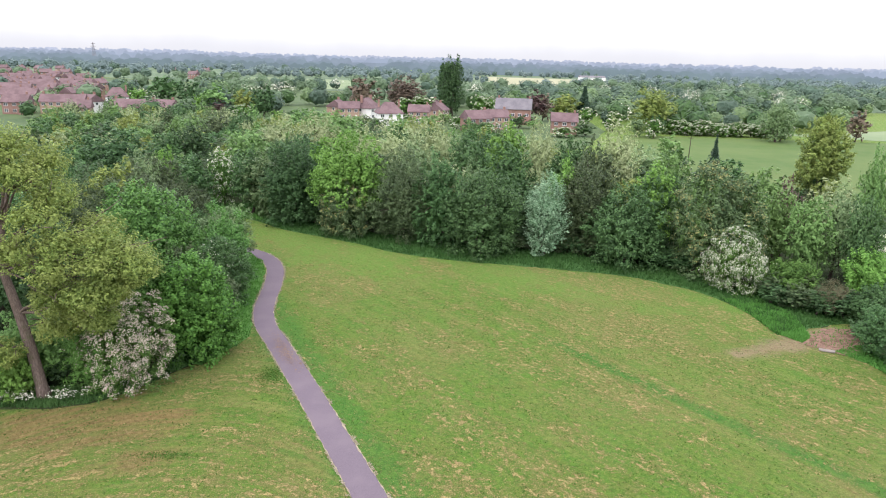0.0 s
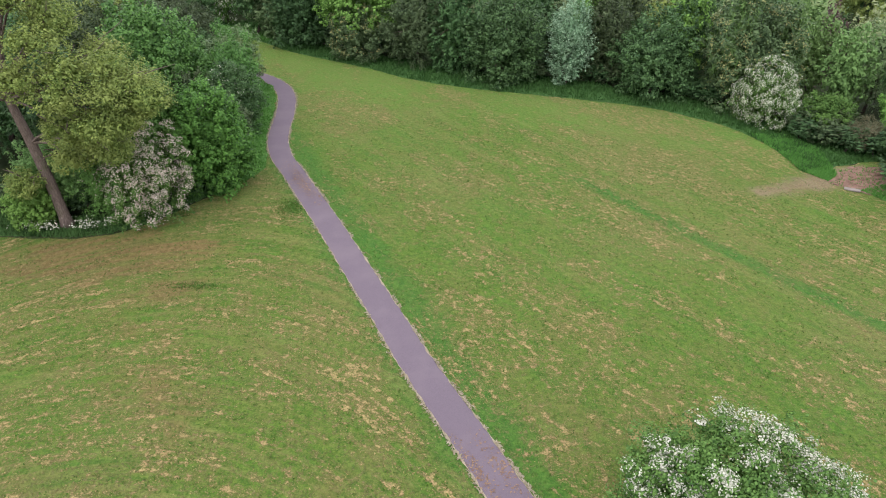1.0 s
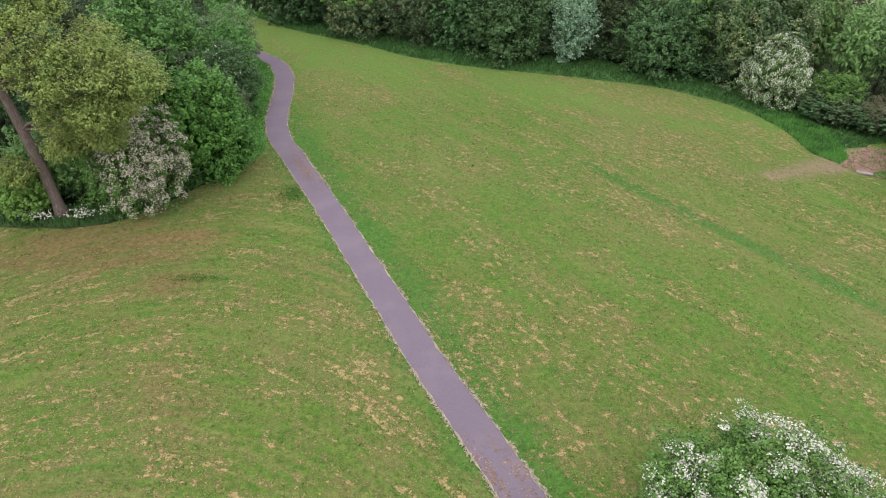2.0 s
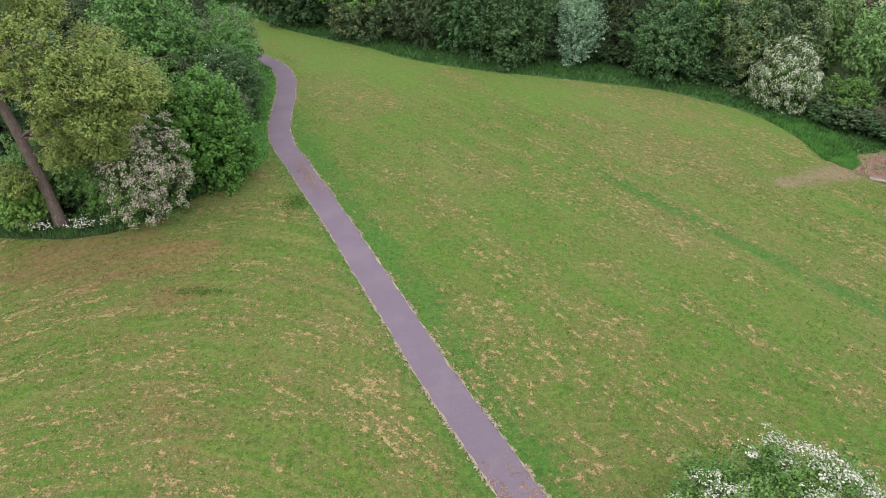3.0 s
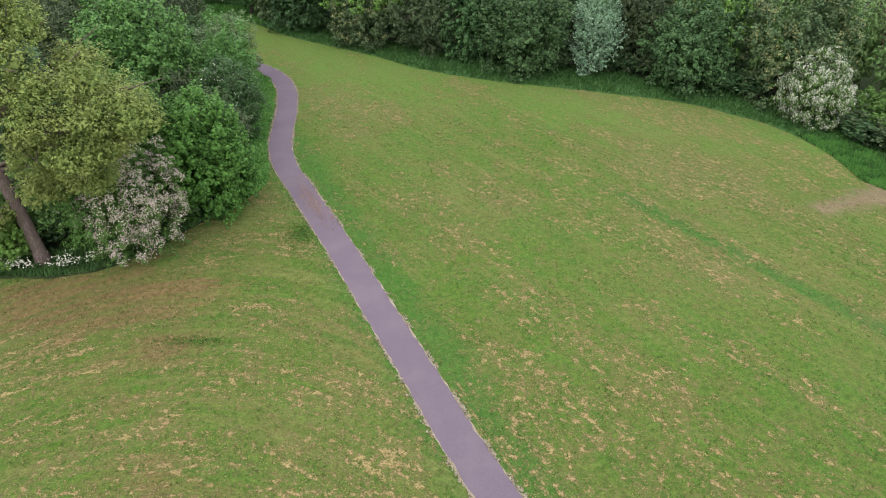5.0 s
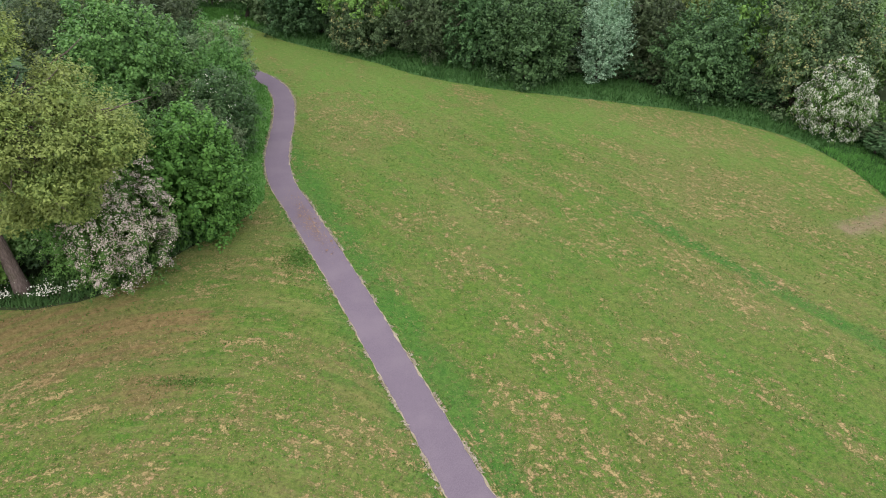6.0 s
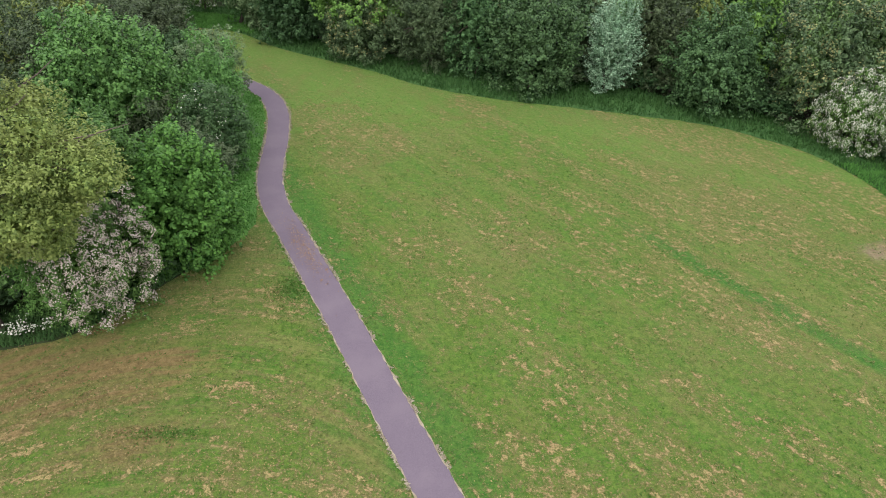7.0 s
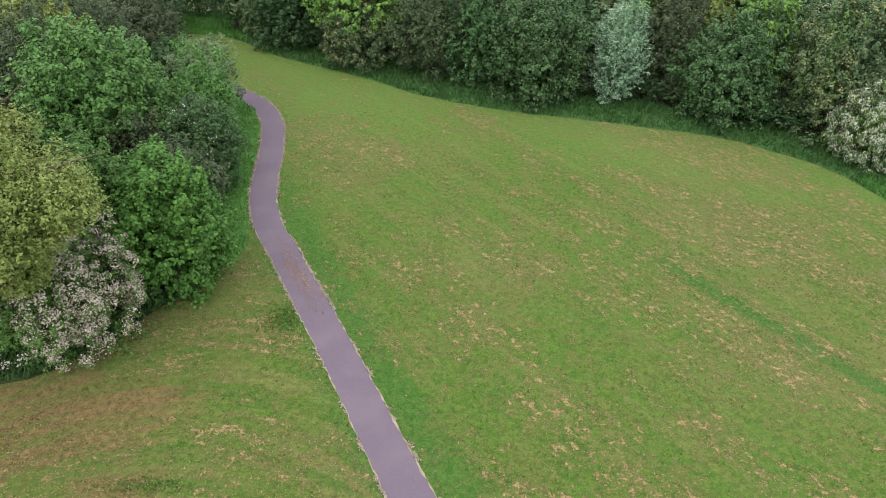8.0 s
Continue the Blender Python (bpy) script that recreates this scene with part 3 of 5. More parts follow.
def ribbon(line, offset_a, offset_b, z_a, z_b, ragged, seed):
    """A strip along a line between two offsets, with ragged edges."""
    bm = bmesh.new()
    last = None
    for i, p in enumerate(line):
        t = (line[min(i + 1, len(line) - 1)] - line[max(i - 1, 0)]).normalized()
        side = Vector((t.y, -t.x, 0))
        wa = noise.noise(p * 1.7 + Vector((seed, 0, 0))) * ragged[0] + noise.noise(p * 6 + Vector((seed, 5, 0))) * ragged[0] * 0.5
        wb = noise.noise(p * 1.7 + Vector((0, seed, 3))) * ragged[1] + noise.noise(p * 6 + Vector((3, seed, 3))) * ragged[1] * 0.5
        if offset_b + wb < offset_a + wa + 0.02:
            wb = offset_a + wa + 0.02 - offset_b
        row = (bm.verts.new(p + side * (offset_a + wa) + Vector((0, 0, z_a))), bm.verts.new(p + side * (offset_b + wb) + Vector((0, 0, z_b))))
        if last:
            bm.faces.new((last[0], last[1], row[1], row[0]))
        last = row
    bmesh.ops.recalc_face_normals(bm, faces=bm.faces[:])
    if bm.faces[:][0].normal.z < 0:
        bmesh.ops.reverse_faces(bm, faces=bm.faces[:])
    return bm


fine_way = []
for a, b in zip(WAY, WAY[1:]):
    k = max(int((b - a).length / 0.18), 1)
    fine_way += [a.lerp(b, i / k) for i in range(k)]
path = new("path")
tagged(path, "winding purple-grey asphalt footpath edged with dry grass", "path", kind="structure")
part("surface", ribbon(fine_way, -1.06, 1.06, 0.022, 0.022, (0.05, 0.05), 1), ASPHALT, path)
EDGE = blend_material("dry_edge_grass", (0.25, 0.20, 0.135), (0.37, 0.31, 0.225), 1.4, 0.95, fine=(0.16, 0.15, 0.08), bump=0.04)
part("edge", ribbon(fine_way, -1.10, -1.045, 0.026, 0.034, (0.10, 0.12), 4), EDGE, path, "pale dry grass creeping over the edge")
part("edge", ribbon(fine_way, 1.035, 1.10, 0.034, 0.026, (0.12, 0.10), 9), EDGE, path, "pale dry grass creeping over the edge")

MOWN = [(-34, 104.5), (-26, 104), (-21.7, 101.5), (-17, 96.7), (-11.3, 92.9), (-4.7, 88.8), (1, 84.4), (9, 80.8), (16.3, 79), (23, 77.2), (30.5, 75),
        (34.5, 72.5), (38.8, 68.5), (40.5, 65), (41.6, 61), (41.6, 55.6)]
WOOD = [(47.5, 57.5), (47, 62), (43.5, 69), (39.5, 74.5), (33, 77), (28.3, 80.5), (20.8, 84), (14.3, 83.5), (7.9, 88), (-1.8, 92), (-8.7, 95.5), (-17.8, 101), (-22, 108)]
belt_verge = [(p.x, p.y) for p in spline(MOWN, 5)] + [(45.5, 57.2), (50.5, 58.8), (55, 59), (56, 64), (50, 66)] + [(a, b + 3.0) for a, b in WOOD[2:]] + [(-20, 116), (-36, 114)]
sheet("verge", belt_verge, 0.03, SHADED_VERGE, "strip of uncut rank green grass beside the trees", "grass verge", 0.3, 0.6, seed=2)
clearing = [(-36, 104.8), (-26, 104.2), (-21.5, 102.2), (-21, 106), (-25, 110.5), (-35, 113)]
sheet("verge", clearing, 0.036, SIDE, "light-green grassy clearing at the end of the mown strip", "grass verge", 0.5, 0.6, seed=15)
LEFT = [(-75, 42), (-40, 40.8), (-29.7, 40.0), (-26.9, 39.8), (-23.6, 40.0), (-21.2, 40.6), (-19.2, 42.2), (-17.6, 44.3), (-16.3, 46.5), (-14.6, 49.0), (-13.4, 52.2)]
side_verge = [(-14.6, 47.7), (-13.5, 49.8), (-12.7, 51.8), (-11.9, 54.0), (-12.2, 56.4), (-13.1, 60.4), (-13.65, 63.8), (-14.1, 69.7), (-14.8, 75.0), (-16.0, 79.2), (-18.6, 83.0), (-22, 85.6), (-27, 88),
              (-28, 86), (-20, 77), (-17.5, 68), (-17.0, 60), (-16.5, 53), (-16.2, 48.5)]
sheet("verge", side_verge, 0.03, SIDE, "strip of uncut bright green grass between path and shrubs", "grass verge", 0.25, 0.6, seed=5)
floor_left = LEFT + [(-14.6, 56), (-15.6, 62), (-16.4, 69), (-17.4, 76), (-20, 82), (-25, 88), (-32, 95), (-75, 98)]
sheet("woodland_floor", floor_left, 0.02, WOOD_FLOOR, "dark green woodland floor under the trees", "woodland floor", 0.3, 1.0, seed=7)
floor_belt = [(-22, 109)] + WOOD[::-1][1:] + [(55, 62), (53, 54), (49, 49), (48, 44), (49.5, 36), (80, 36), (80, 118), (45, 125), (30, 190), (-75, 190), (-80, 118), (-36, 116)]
sheet("woodland_floor", floor_belt, 0.021, WOOD_FLOOR, "dark green woodland floor under the tree belt", "woodland floor", 0.3, 1.0, seed=8)
SOIL_RIM = [(43.0, 53.0), (44.6, 54.4), (45.7, 56.2), (48.3, 57.4), (50.9, 57.6), (51.2, 54.6), (49.0, 51.4), (47.0, 50.4), (45.2, 50.8), (44.2, 52.0)]
sheet("soil_patch", SOIL_RIM, 0.04, SOIL, "bare reddish trodden soil where the grass has worn away", "bare soil", 1.0, 0.16, seed=11)
soil_verge = [(45.2, 51.6), (46.8, 49.0), (47.3, 45.0), (47.2, 41.0), (49.5, 41), (50.5, 51), (48.6, 53), (46.8, 52.3)]
sheet("verge", soil_verge, 0.032, SIDE, "strip of bright uncut grass below the bare soil", "grass verge", 0.5, 0.5, seed=13)



def block(bm, x, y, z, sx, sy, sz, bevel=0.0):
    """A box on (x, y, z), optionally with worn edges."""
    made = bmesh.ops.create_cube(bm, size=1.0)["verts"]
    bmesh.ops.transform(bm, matrix=Matrix.LocRotScale((x, y, z + sz / 2), None, (sx, sy, sz)), verts=made)
    if bevel:
        edges = {e for v in made for e in v.link_edges}
        bmesh.ops.bevel(bm, geom=list(edges), offset=bevel, segments=2, affect="EDGES", profile=0.6)
    return bm


slab = part("stone_slab", block(bmesh.new(), 0, 0, 0, 1.4, 0.5, 0.14, 0.04), SLAB)
slab.matrix_world = pose(44.5, 51.6, 0.03, 2, -3, -32)
tagged(slab, "pale weathered concrete slab lying on bare soil", "slab")

# ---- trees that stand alone or at the front of the woods ----
oak_rng = np.random.default_rng(41)


def big_oak():
    """A leaning oak with young olive-yellow leaves in separate boughs, so that limbs show between them."""
    root = new("oak_tree")
    root.location = (-23.0, 41.6, 0)
    line = [(-1.95, 0.1, -0.2), (-2.1, 0.15, 1.2), (-2.5, 0.25, 4.0), (-3.1, 0.4, 7.0), (-4.1, 0.9, 10.2), (-4.2, 1.8, 13.6), (-3.6, 2.6, 17.0)]
    part("trunk", tube(bmesh.new(), line, [0.60, 0.44, 0.40, 0.36, 0.30, 0.2, 0.1], 12), BARK, root, "leaning grey-brown trunk", True)
    tips = [(-1.2, -1, 18.0), (0.2, -2.2, 15.2), (4.0, -0.5, 13.0), (2.0, -2.2, 13.4), (6.0, -0.6, 11.9), (4.5, -2.4, 11.8), (1.8, -3.4, 11.8), (3.6, -2.8, 9.9), (-3.2, -2, 18.6), (-4.2, -2.6, 15.4),
            (5.2, -1.4, 10.0), (-0.8, -3.6, 13.0), (-2.6, 1, 20.0), (-0.4, 2.0, 18.6), (-7, 1, 16), (-8, -1, 13), (-5, 3, 18.3), (2.6, 2.6, 13.4), (5.0, 1.4, 11.6), (-6, -2, 9.5), (-1.5, 3.4, 16.0),
            (1.0, -2.4, 9.4), (-10, 2, 15), (-11, 0, 11.5), (2.6, -1.6, 8.4), (-9, 3, 18.5), (0.8, 0.4, 16.0), (3.2, -0.2, 7.0), (1.8, -1.2, 8.6), (3.2, -1.2, 7.6), (4.6, -1.0, 9.4), (6.6, -1.0, 11.0), (0.4, -1.2, 6.6), (-3.9, -0.9, 4.3)]
    boughs = []
    for tip in tips:
        k = min(max(int(tip[2] / 3.0) - 1, 4 if tip[2] > 9 else 3 if tip[2] > 5 else 2), 5)
        boughs.append((line[k], tip, 1.15 + 0.042 * tip[2]))
    quads = []
    for a, b, r in boughs:
        part("limb", tube(bmesh.new(), bent(a, b, 0.5, oak_rng, 6), [0.11, 0.095, 0.08, 0.06, 0.045, 0.02], 7), BARK, root, "", True)
        for j in range(3):
            tip = Vector(b) + Vector(oak_rng.normal(size=3)) * r * 0.55
            part("limb", tube(bmesh.new(), bent(Vector(a).lerp(Vector(b), 0.55 + 0.1 * j), tip, 0.2, oak_rng, 5), [0.09, 0.07, 0.055, 0.04, 0.015], 5), BARK, root, "", True)
        q, _, _, _ = crown_leaves(oak_rng, "round", r, -r * 0.72, r * 0.72, 3600, 0.17, 0.6, 8, 1.0, 3, 0.0, 0.76, 0.8)
        quads.append(q[oak_rng.random(len(q)) < 0.62] + np.array(b))
    loose_part("crown", np.concatenate(quads), 3, LEAF["olive"], root, "sparse olive-yellow young leaves")
    tagged(root, "tall leaning oak with sparse olive-yellow young leaves at the wood edge", "tree")


big_oak()


def stand(name, x, y, h, r, leaf_kind, label, category, seed, turn=0.0, **kw):
    if kw["count"] < 20000 and "corners" not in kw and kw["leaf"] > 0.15:
        kw.update(corners=3, count=int(kw["count"] * 1.45), leaf=kw["leaf"] * 0.93)
    t = grow(name, r, h, LEAF[leaf_kind], seed, **kw)
    t.matrix_world = pose(x, y, 0, 0, 0, turn)
    return tagged(t, label, category)


# shrubs and trees on the path side of the wood
stand("hawthorn", -19.2, 44.0, 8.4, 3.6, "thorn", "hawthorn bush smothered in fading pinkish blossom at the wood edge", "hawthorn", 51, low=0.0, shape="skirt", count=13000, leaf=0.17, lobes=44,
      blossom=LEAF["pinkbloom"], blossom_share=0.88, blossom_size=0.1, blossom_count=30000, deep=0.74)
stand("round_shrub", -15.8, 50.0, 9.3, 3.75, "bush", "dense rounded glossy dark-green shrub beside the path", "shrub", 52, low=0.0, count=30000, leaf=0.225, width=0.7, lobes=54, shape="skirt", deep=0.8)
stand("young_tree", -19.6, 49.6, 11.4, 2.6, "fresh", "slim fresh-green young tree between shrubs", "tree", 53, low=0.1, count=9000, leaf=0.24, lobes=30)
stand("broadleaf_tree", -24.5, 63.5, 13.6, 5.6, "fresh", "broad fresh-green tree rising over the wood edge", "tree", 54, low=0.05, count=26000, leaf=0.27, width=0.7, lobes=60)
stand("shrub", -17.0, 63.5, 7.6, 3.1, "mid", "mid-green shrub with brownish shoots beside the path", "shrub", 55, low=0.0, shape="skirt", count=12000, leaf=0.22, lobes=40, blossom=LEAF["bloom"], blossom_share=0.14, blossom_size=0.11, blossom_count=420)
stand("shrub", -18.6, 70.6, 9.2, 3.5, "fresh", "rounded light-green shrub leaning to the path", "shrub", 56, low=0.0, count=13000, leaf=0.22, lobes=40, shape="skirt")
stand("shrub", -16.8, 57.2, 6.6, 2.8, "dull", "brownish-green shrub behind the glossy shrub", "shrub", 57, low=0.0, count=8000, leaf=0.2, lobes=34)
stand("shrub", -20.0, 77.2, 8.2, 3.3, "grey", "grey-green sallow shrub at the bend of the path", "shrub", 58, low=0.0, count=9000, leaf=0.22, lobes=34)
stand("young_elder", -27.3, 41.6, 4.4, 1.9, "lime", "young elder with bright light-green leaves under the oak", "shrub", 59, low=0.0, count=7000, leaf=0.2, lobes=26)
stand("shrub", -20.4, 60.6, 7.4, 3.1, "dull", "brownish-green twiggy shrub deep beside the path", "shrub", 73, low=0.0, count=9000, leaf=0.22, lobes=36, shape="skirt")
stand("shrub", -21.6, 43.7, 8.0, 2.9, "thorn", "twiggy olive-green shrub beside the blossoming hawthorn", "shrub", 60, low=0.0, shape="skirt", count=13000, leaf=0.17, width=0.5, lobes=46, blossom=LEAF["pinkbloom"], blossom_share=0.2, blossom_size=0.12, blossom_count=900)
stand("shrub", -27.0, 44.6, 6.8, 3.2, "light", "light-green shrub in the shade of the oak", "shrub", 70, low=0.0, shape="skirt", count=11000, leaf=0.2, lobes=40)
stand("broadleaf_tree", -35.0, 55.0, 14.5, 5.0, "mid", "mid-green tree deep in the wood", "tree", 61, count=12000, leaf=0.3, lobes=44)
stand("broadleaf_tree", -29.5, 53.0, 11.0, 4.4, "dark", "dark-green tree in the shade behind the oak", "tree", 62, low=0.0, count=10000, leaf=0.3, lobes=40)
stand("broadleaf_tree", -35.0, 74.5, 12.6, 5.0, "dull", "dull brownish-green tree with fine twigs", "tree", 63, count=13000, leaf=0.24, lobes=50, width=0.45, tall=1.1)
stand("broadleaf_tree", -31.5, 80.0, 11.2, 4.6, "dull", "dull green tree with fine leaves", "tree", 64, count=12000, leaf=0.24, lobes=46, width=0.45)
stand("broadleaf_tree", -30.0, 68.5, 13.0, 4.4, "dull", "dull green tree behind the fresh-green one", "tree", 65, count=10000, leaf=0.27, lobes=40)
stand("shrub", -26.5, 85.0, 5.2, 3.4, "mid", "mid-green shrub where the mown strip turns away", "shrub", 66, low=0.0, count=9000, leaf=0.25, lobes=36)
stand("broadleaf_tree", -44.0, 66.0, 14.0, 5.5, "dull", "dull green tree deep in the wood", "tree", 67, count=10000, leaf=0.32, lobes=44)
stand("broadleaf_tree", -43.0, 48.0, 16.5, 5.5, "olive", "olive-green oak beside the leaning one", "tree", 68, count=12000, leaf=0.3, lobes=44)
stand("broadleaf_tree", -42.0, 84.0, 12.5, 5.0, "mid", "mid-green tree at the back of the wood", "tree", 69, count=9000, leaf=0.32, lobes=40)

stand("shrub", -29.5, 92.5, 8.6, 3.6, "dull", "dull green twiggy shrub where the mown strip narrows", "shrub", 74, low=0.0, shape="skirt", count=9000, leaf=0.25, lobes=40)
stand("broadleaf_tree", -35.5, 97.0, 11.5, 4.2, "dull", "dull brownish-green tree beside the clearing", "tree", 75, low=0.0, count=10000, leaf=0.27, lobes=44)
stand("shrub", -28.0, 88.0, 7.0, 3.0, "dull", "brownish-green shrub behind the bend of the path", "shrub", 76, low=0.0, shape="skirt", count=8000, leaf=0.24, lobes=36)

# the blossoming hawthorn that stands alone on the meadow
stand("hawthorn", 16.7, 12.4, 6.1, 4.8, "thorn", "lone hawthorn in full white blossom on the meadow", "hawthorn", 71, low=0.0, count=64000, leaf=0.155, width=0.62, lobes=84, shape="skirt",
      blossom=LEAF["bloom"], blossom_share=0.3, blossom_size=0.095, blossom_count=28000, deep=0.84)

# front row of the tree belt, along the meadow
stand("shrub", -20.6, 106.0, 8.8, 3.2, "grey", "grey-green sallow at the end of the tree belt", "shrub", 81, low=0.0, shape="skirt", count=9000, leaf=0.28, lobes=34)
stand("broadleaf_tree", -15.8, 101.0, 14.4, 5.0, "dark", "dark-green tree with foliage down to the ground", "tree", 82, low=0.0, shape="skirt", count=15000, leaf=0.32, lobes=50)
stand("broadleaf_tree", -6.7, 97.0, 15.2, 6.2, "lime", "bright fresh-green maple standing out in the belt", "tree", 83, low=0.1, count=21000, leaf=0.32, width=0.75, lobes=60)
stand("shrub", -6.2, 93.8, 8.2, 4.2, "maple", "yellowish-green flowering shrub under the bright maple", "shrub", 84, low=0.0, shape="skirt", count=11000, leaf=0.25, lobes=44, blossom=LEAF["catkin"], blossom_share=0.4, blossom_size=0.2, blossom_count=2600)
stand("broadleaf_tree", 2.4, 91.4, 13.5, 4.9, "dull", "dull brownish-green tree in the belt", "tree", 85, low=0.0, shape="skirt", count=16000, leaf=0.26, width=0.5, lobes=54)
stand("broadleaf_tree", 8.0, 89.0, 13.7, 4.0, "mid", "upright mid-green tree in the belt", "tree", 86, low=0.0, shape="skirt", count=12000, leaf=0.3, lobes=44)
stand("broadleaf_tree", 13.7, 84.4, 12.0, 5.4, "mid", "broad rounded mid-green tree with foliage to the ground", "tree", 87, low=0.0, count=24000, leaf=0.28, width=0.65, lobes=64, shape="skirt")
stand("whitebeam", 22.6, 84.2, 11.0, 2.8, "silver", "small whitebeam with silvery white leaves at the belt's edge", "tree", 88, low=0.0, count=15000, leaf=0.22, lobes=30, tall=1.8, upward=1.2, deep=0.76)
stand("broadleaf_tree", 27.6, 86.4, 13.2, 3.9, "dull", "brownish-green tree behind the whitebeam", "tree", 89, low=0.0, shape="skirt", count=12000, leaf=0.28, lobes=44)
stand("broadleaf_tree", 33.0, 79.8, 10.8, 5.4, "mid", "wide mid-green tree with drooping branch tips", "tree", 90, low=0.02, count=22000, leaf=0.3, width=0.6, lobes=60, shape="skirt", droop=0.8)
stand("broadleaf_tree", 43.4, 77.2, 15.1, 6.4, "maple", "large grey-green flowering maple", "tree", 91, low=0.0, shape="skirt", count=24000, leaf=0.27, width=0.7, lobes=64, blossom=LEAF["catkin"], blossom_share=0.4, blossom_size=0.19, blossom_count=5000)
# the dark leaf kind paints the shaded gap between the large crowns
stand("broadleaf_tree", 37.9, 83.2, 12.8, 4.0, "dark", "tree between two larger ones, leaves darkened as a shaded gap", "tree", 92, low=0.0, shape="skirt", count=10000, leaf=0.28, lobes=40)
stand("hawthorn", 43.8, 70.2, 7.5, 4.2, "thorn", "arching hawthorn covered in white blossom beside the meadow", "hawthorn", 93, low=0.0, count=9000, leaf=0.2, lobes=48, shape="skirt",
      blossom=LEAF["bloom"], blossom_share=0.95, blossom_size=0.066, blossom_count=13000, blossom_long=3.4, droop=2.2)
stand("shrub", 48.8, 66.8, 5.2, 3.0, "thorn", "dense low green thicket beside the white hawthorn", "shrub", 94, low=0.0, shape="skirt", count=10000, leaf=0.22, lobes=44)
stand("shrub", 51.0, 61.4, 3.8, 2.2, "scrub", "low brownish scrub behind the bare soil", "shrub", 95, low=0.0, count=8100, leaf=0.16, width=0.3, lobes=30)
stand("shrub", 53.8, 58.0, 5.0, 2.8, "mid", "dark green bush at the edge of the bare soil", "shrub", 96, low=0.0, count=9000, leaf=0.22, lobes=40)
stand("shrub", 48.9, 50.0, 5.6, 2.5, "mid", "dark-green bush closing the edge of the meadow", "shrub", 97, low=0.0, count=9000, leaf=0.2, lobes=36)
stand("shrub", 50.0, 45.0, 5.0, 3.0, "mid", "green bush at the meadow's edge", "shrub", 98, low=0.0, count=9000, leaf=0.22, lobes=36)
stand("shrub", 57.0, 64.5, 7.0, 3.2, "lime", "bright light-green shrub among the scrub", "shrub", 99, low=0.0, count=8000, leaf=0.25, lobes=36)
stand("hawthorn", 62.0, 69.5, 7.2, 3.0, "thorn", "hawthorn with white blossom among the scrub", "hawthorn", 100, low=0.0, count=6000, leaf=0.2, lobes=36, blossom=LEAF["bloom"], blossom_share=0.7, blossom_size=0.2, blossom_count=5000)
stand("ivied_tree", 67.6, 95.0, 20.6, 3.9, "olive", "tall olive-green tree with an ivy-covered stem", "tree", 101, low=0.3, count=13000, leaf=0.34, lobes=46, trunk=0.3, limbs=6)
stand("ivy", 67.6, 95.0, 13.0, 1.7, "dark", "dark ivy thick round the tall stem", "ivy", 102, low=0.0, count=4000, leaf=0.3, lobes=26, shape="column", limbs=0)
stand("conifer", 65.9, 129.3, 12.3, 2.4, "conifer", "dark pointed conifer before the pasture", "conifer", 103, shape="cone", low=0.02, count=5000, leaf=0.4, width=0.4, lobes=50, limbs=0)

# ---- the woods behind: several kinds, each built once and then repeated in varied size and turn ----
KINDS = {
    "dark": ("dark-green tree in the wood", dict(low=0.05)), "mid": ("mid-green tree in the wood", dict(low=0.05)), "light": ("light-green tree in the wood", dict(low=0.08)),
    "lime": ("bright yellow-green tree in the wood", dict(low=0.06)), "olive": ("olive-green tree in the wood", dict(low=0.06)),
    "pale": ("pale straw-green willow in the wood", dict(low=0.04, width=0.35, tall=1.5)), "grey": ("grey-green willow in the wood", dict(low=0.04, width=0.4, tall=1.3)),
    "dull": ("dull brownish-green tree in the wood", dict(low=0.05, width=0.5)), "plum": ("dark plum-leaved tree in the wood", dict(low=0.05)),
    "bloom": ("hawthorn in white blossom in the wood", dict(low=0.02)), "copper": ("copper-leaved tree among the gardens", dict(low=0.06)),
}
GROWN = {}


def wood_tree(kind, x, y, h, r, seed, size="back", label=None):
    """A tree of the woods: the first of each kind is grown, the others are its copies."""
    rng = random.Random(seed)
    key = (kind, size, rng.randrange(2) if size != "far" else 0)
    turn = rng.uniform(0, 360)
    if key not in GROWN:
        text, kw = KINDS[kind]
        count, leaf, lobes = {"named": (3700, 0.46, 44), "back": (1500, 0.64, 30), "far": (420, 1.0, 16)}[size]
        extra = dict(blossom=LEAF["farbloom"], blossom_share=0.8, blossom_size=leaf * 0.8, blossom_count=count // 2 if size != "far" else count) if kind == "bloom" else {}
        t = grow({"bloom": "hawthorn", "pale": "willow_tree", "grey": "willow_tree"}.get(kind, "broadleaf_tree"), 4.0, 12.0, LEAF["thorn" if kind == "bloom" else kind], 300 + len(GROWN), count=count, leaf=leaf, lobes=lobes, corners=3, limbs=2, **{**kw, **extra})
        GROWN[key] = t
        t.matrix_world = pose(x, y, 0, 0, 0, turn) @ Matrix.Diagonal((r / 4, r / 4, h / 12, 1))
    else:
        base = GROWN[key]
        s = base.matrix_basis.to_scale()
        t = copy_thing(base, pose(x, y, 0, 0, 0, turn) @ Matrix.Diagonal((r / 4 / s.x, r / 4 / s.y, h / 12 / s.z, 1)))
    return tagged(t, label or KINDS[kind][0], "hawthorn" if kind == "bloom" else "tree", "trees of the wood" if size != "far" else "trees among the far gardens")


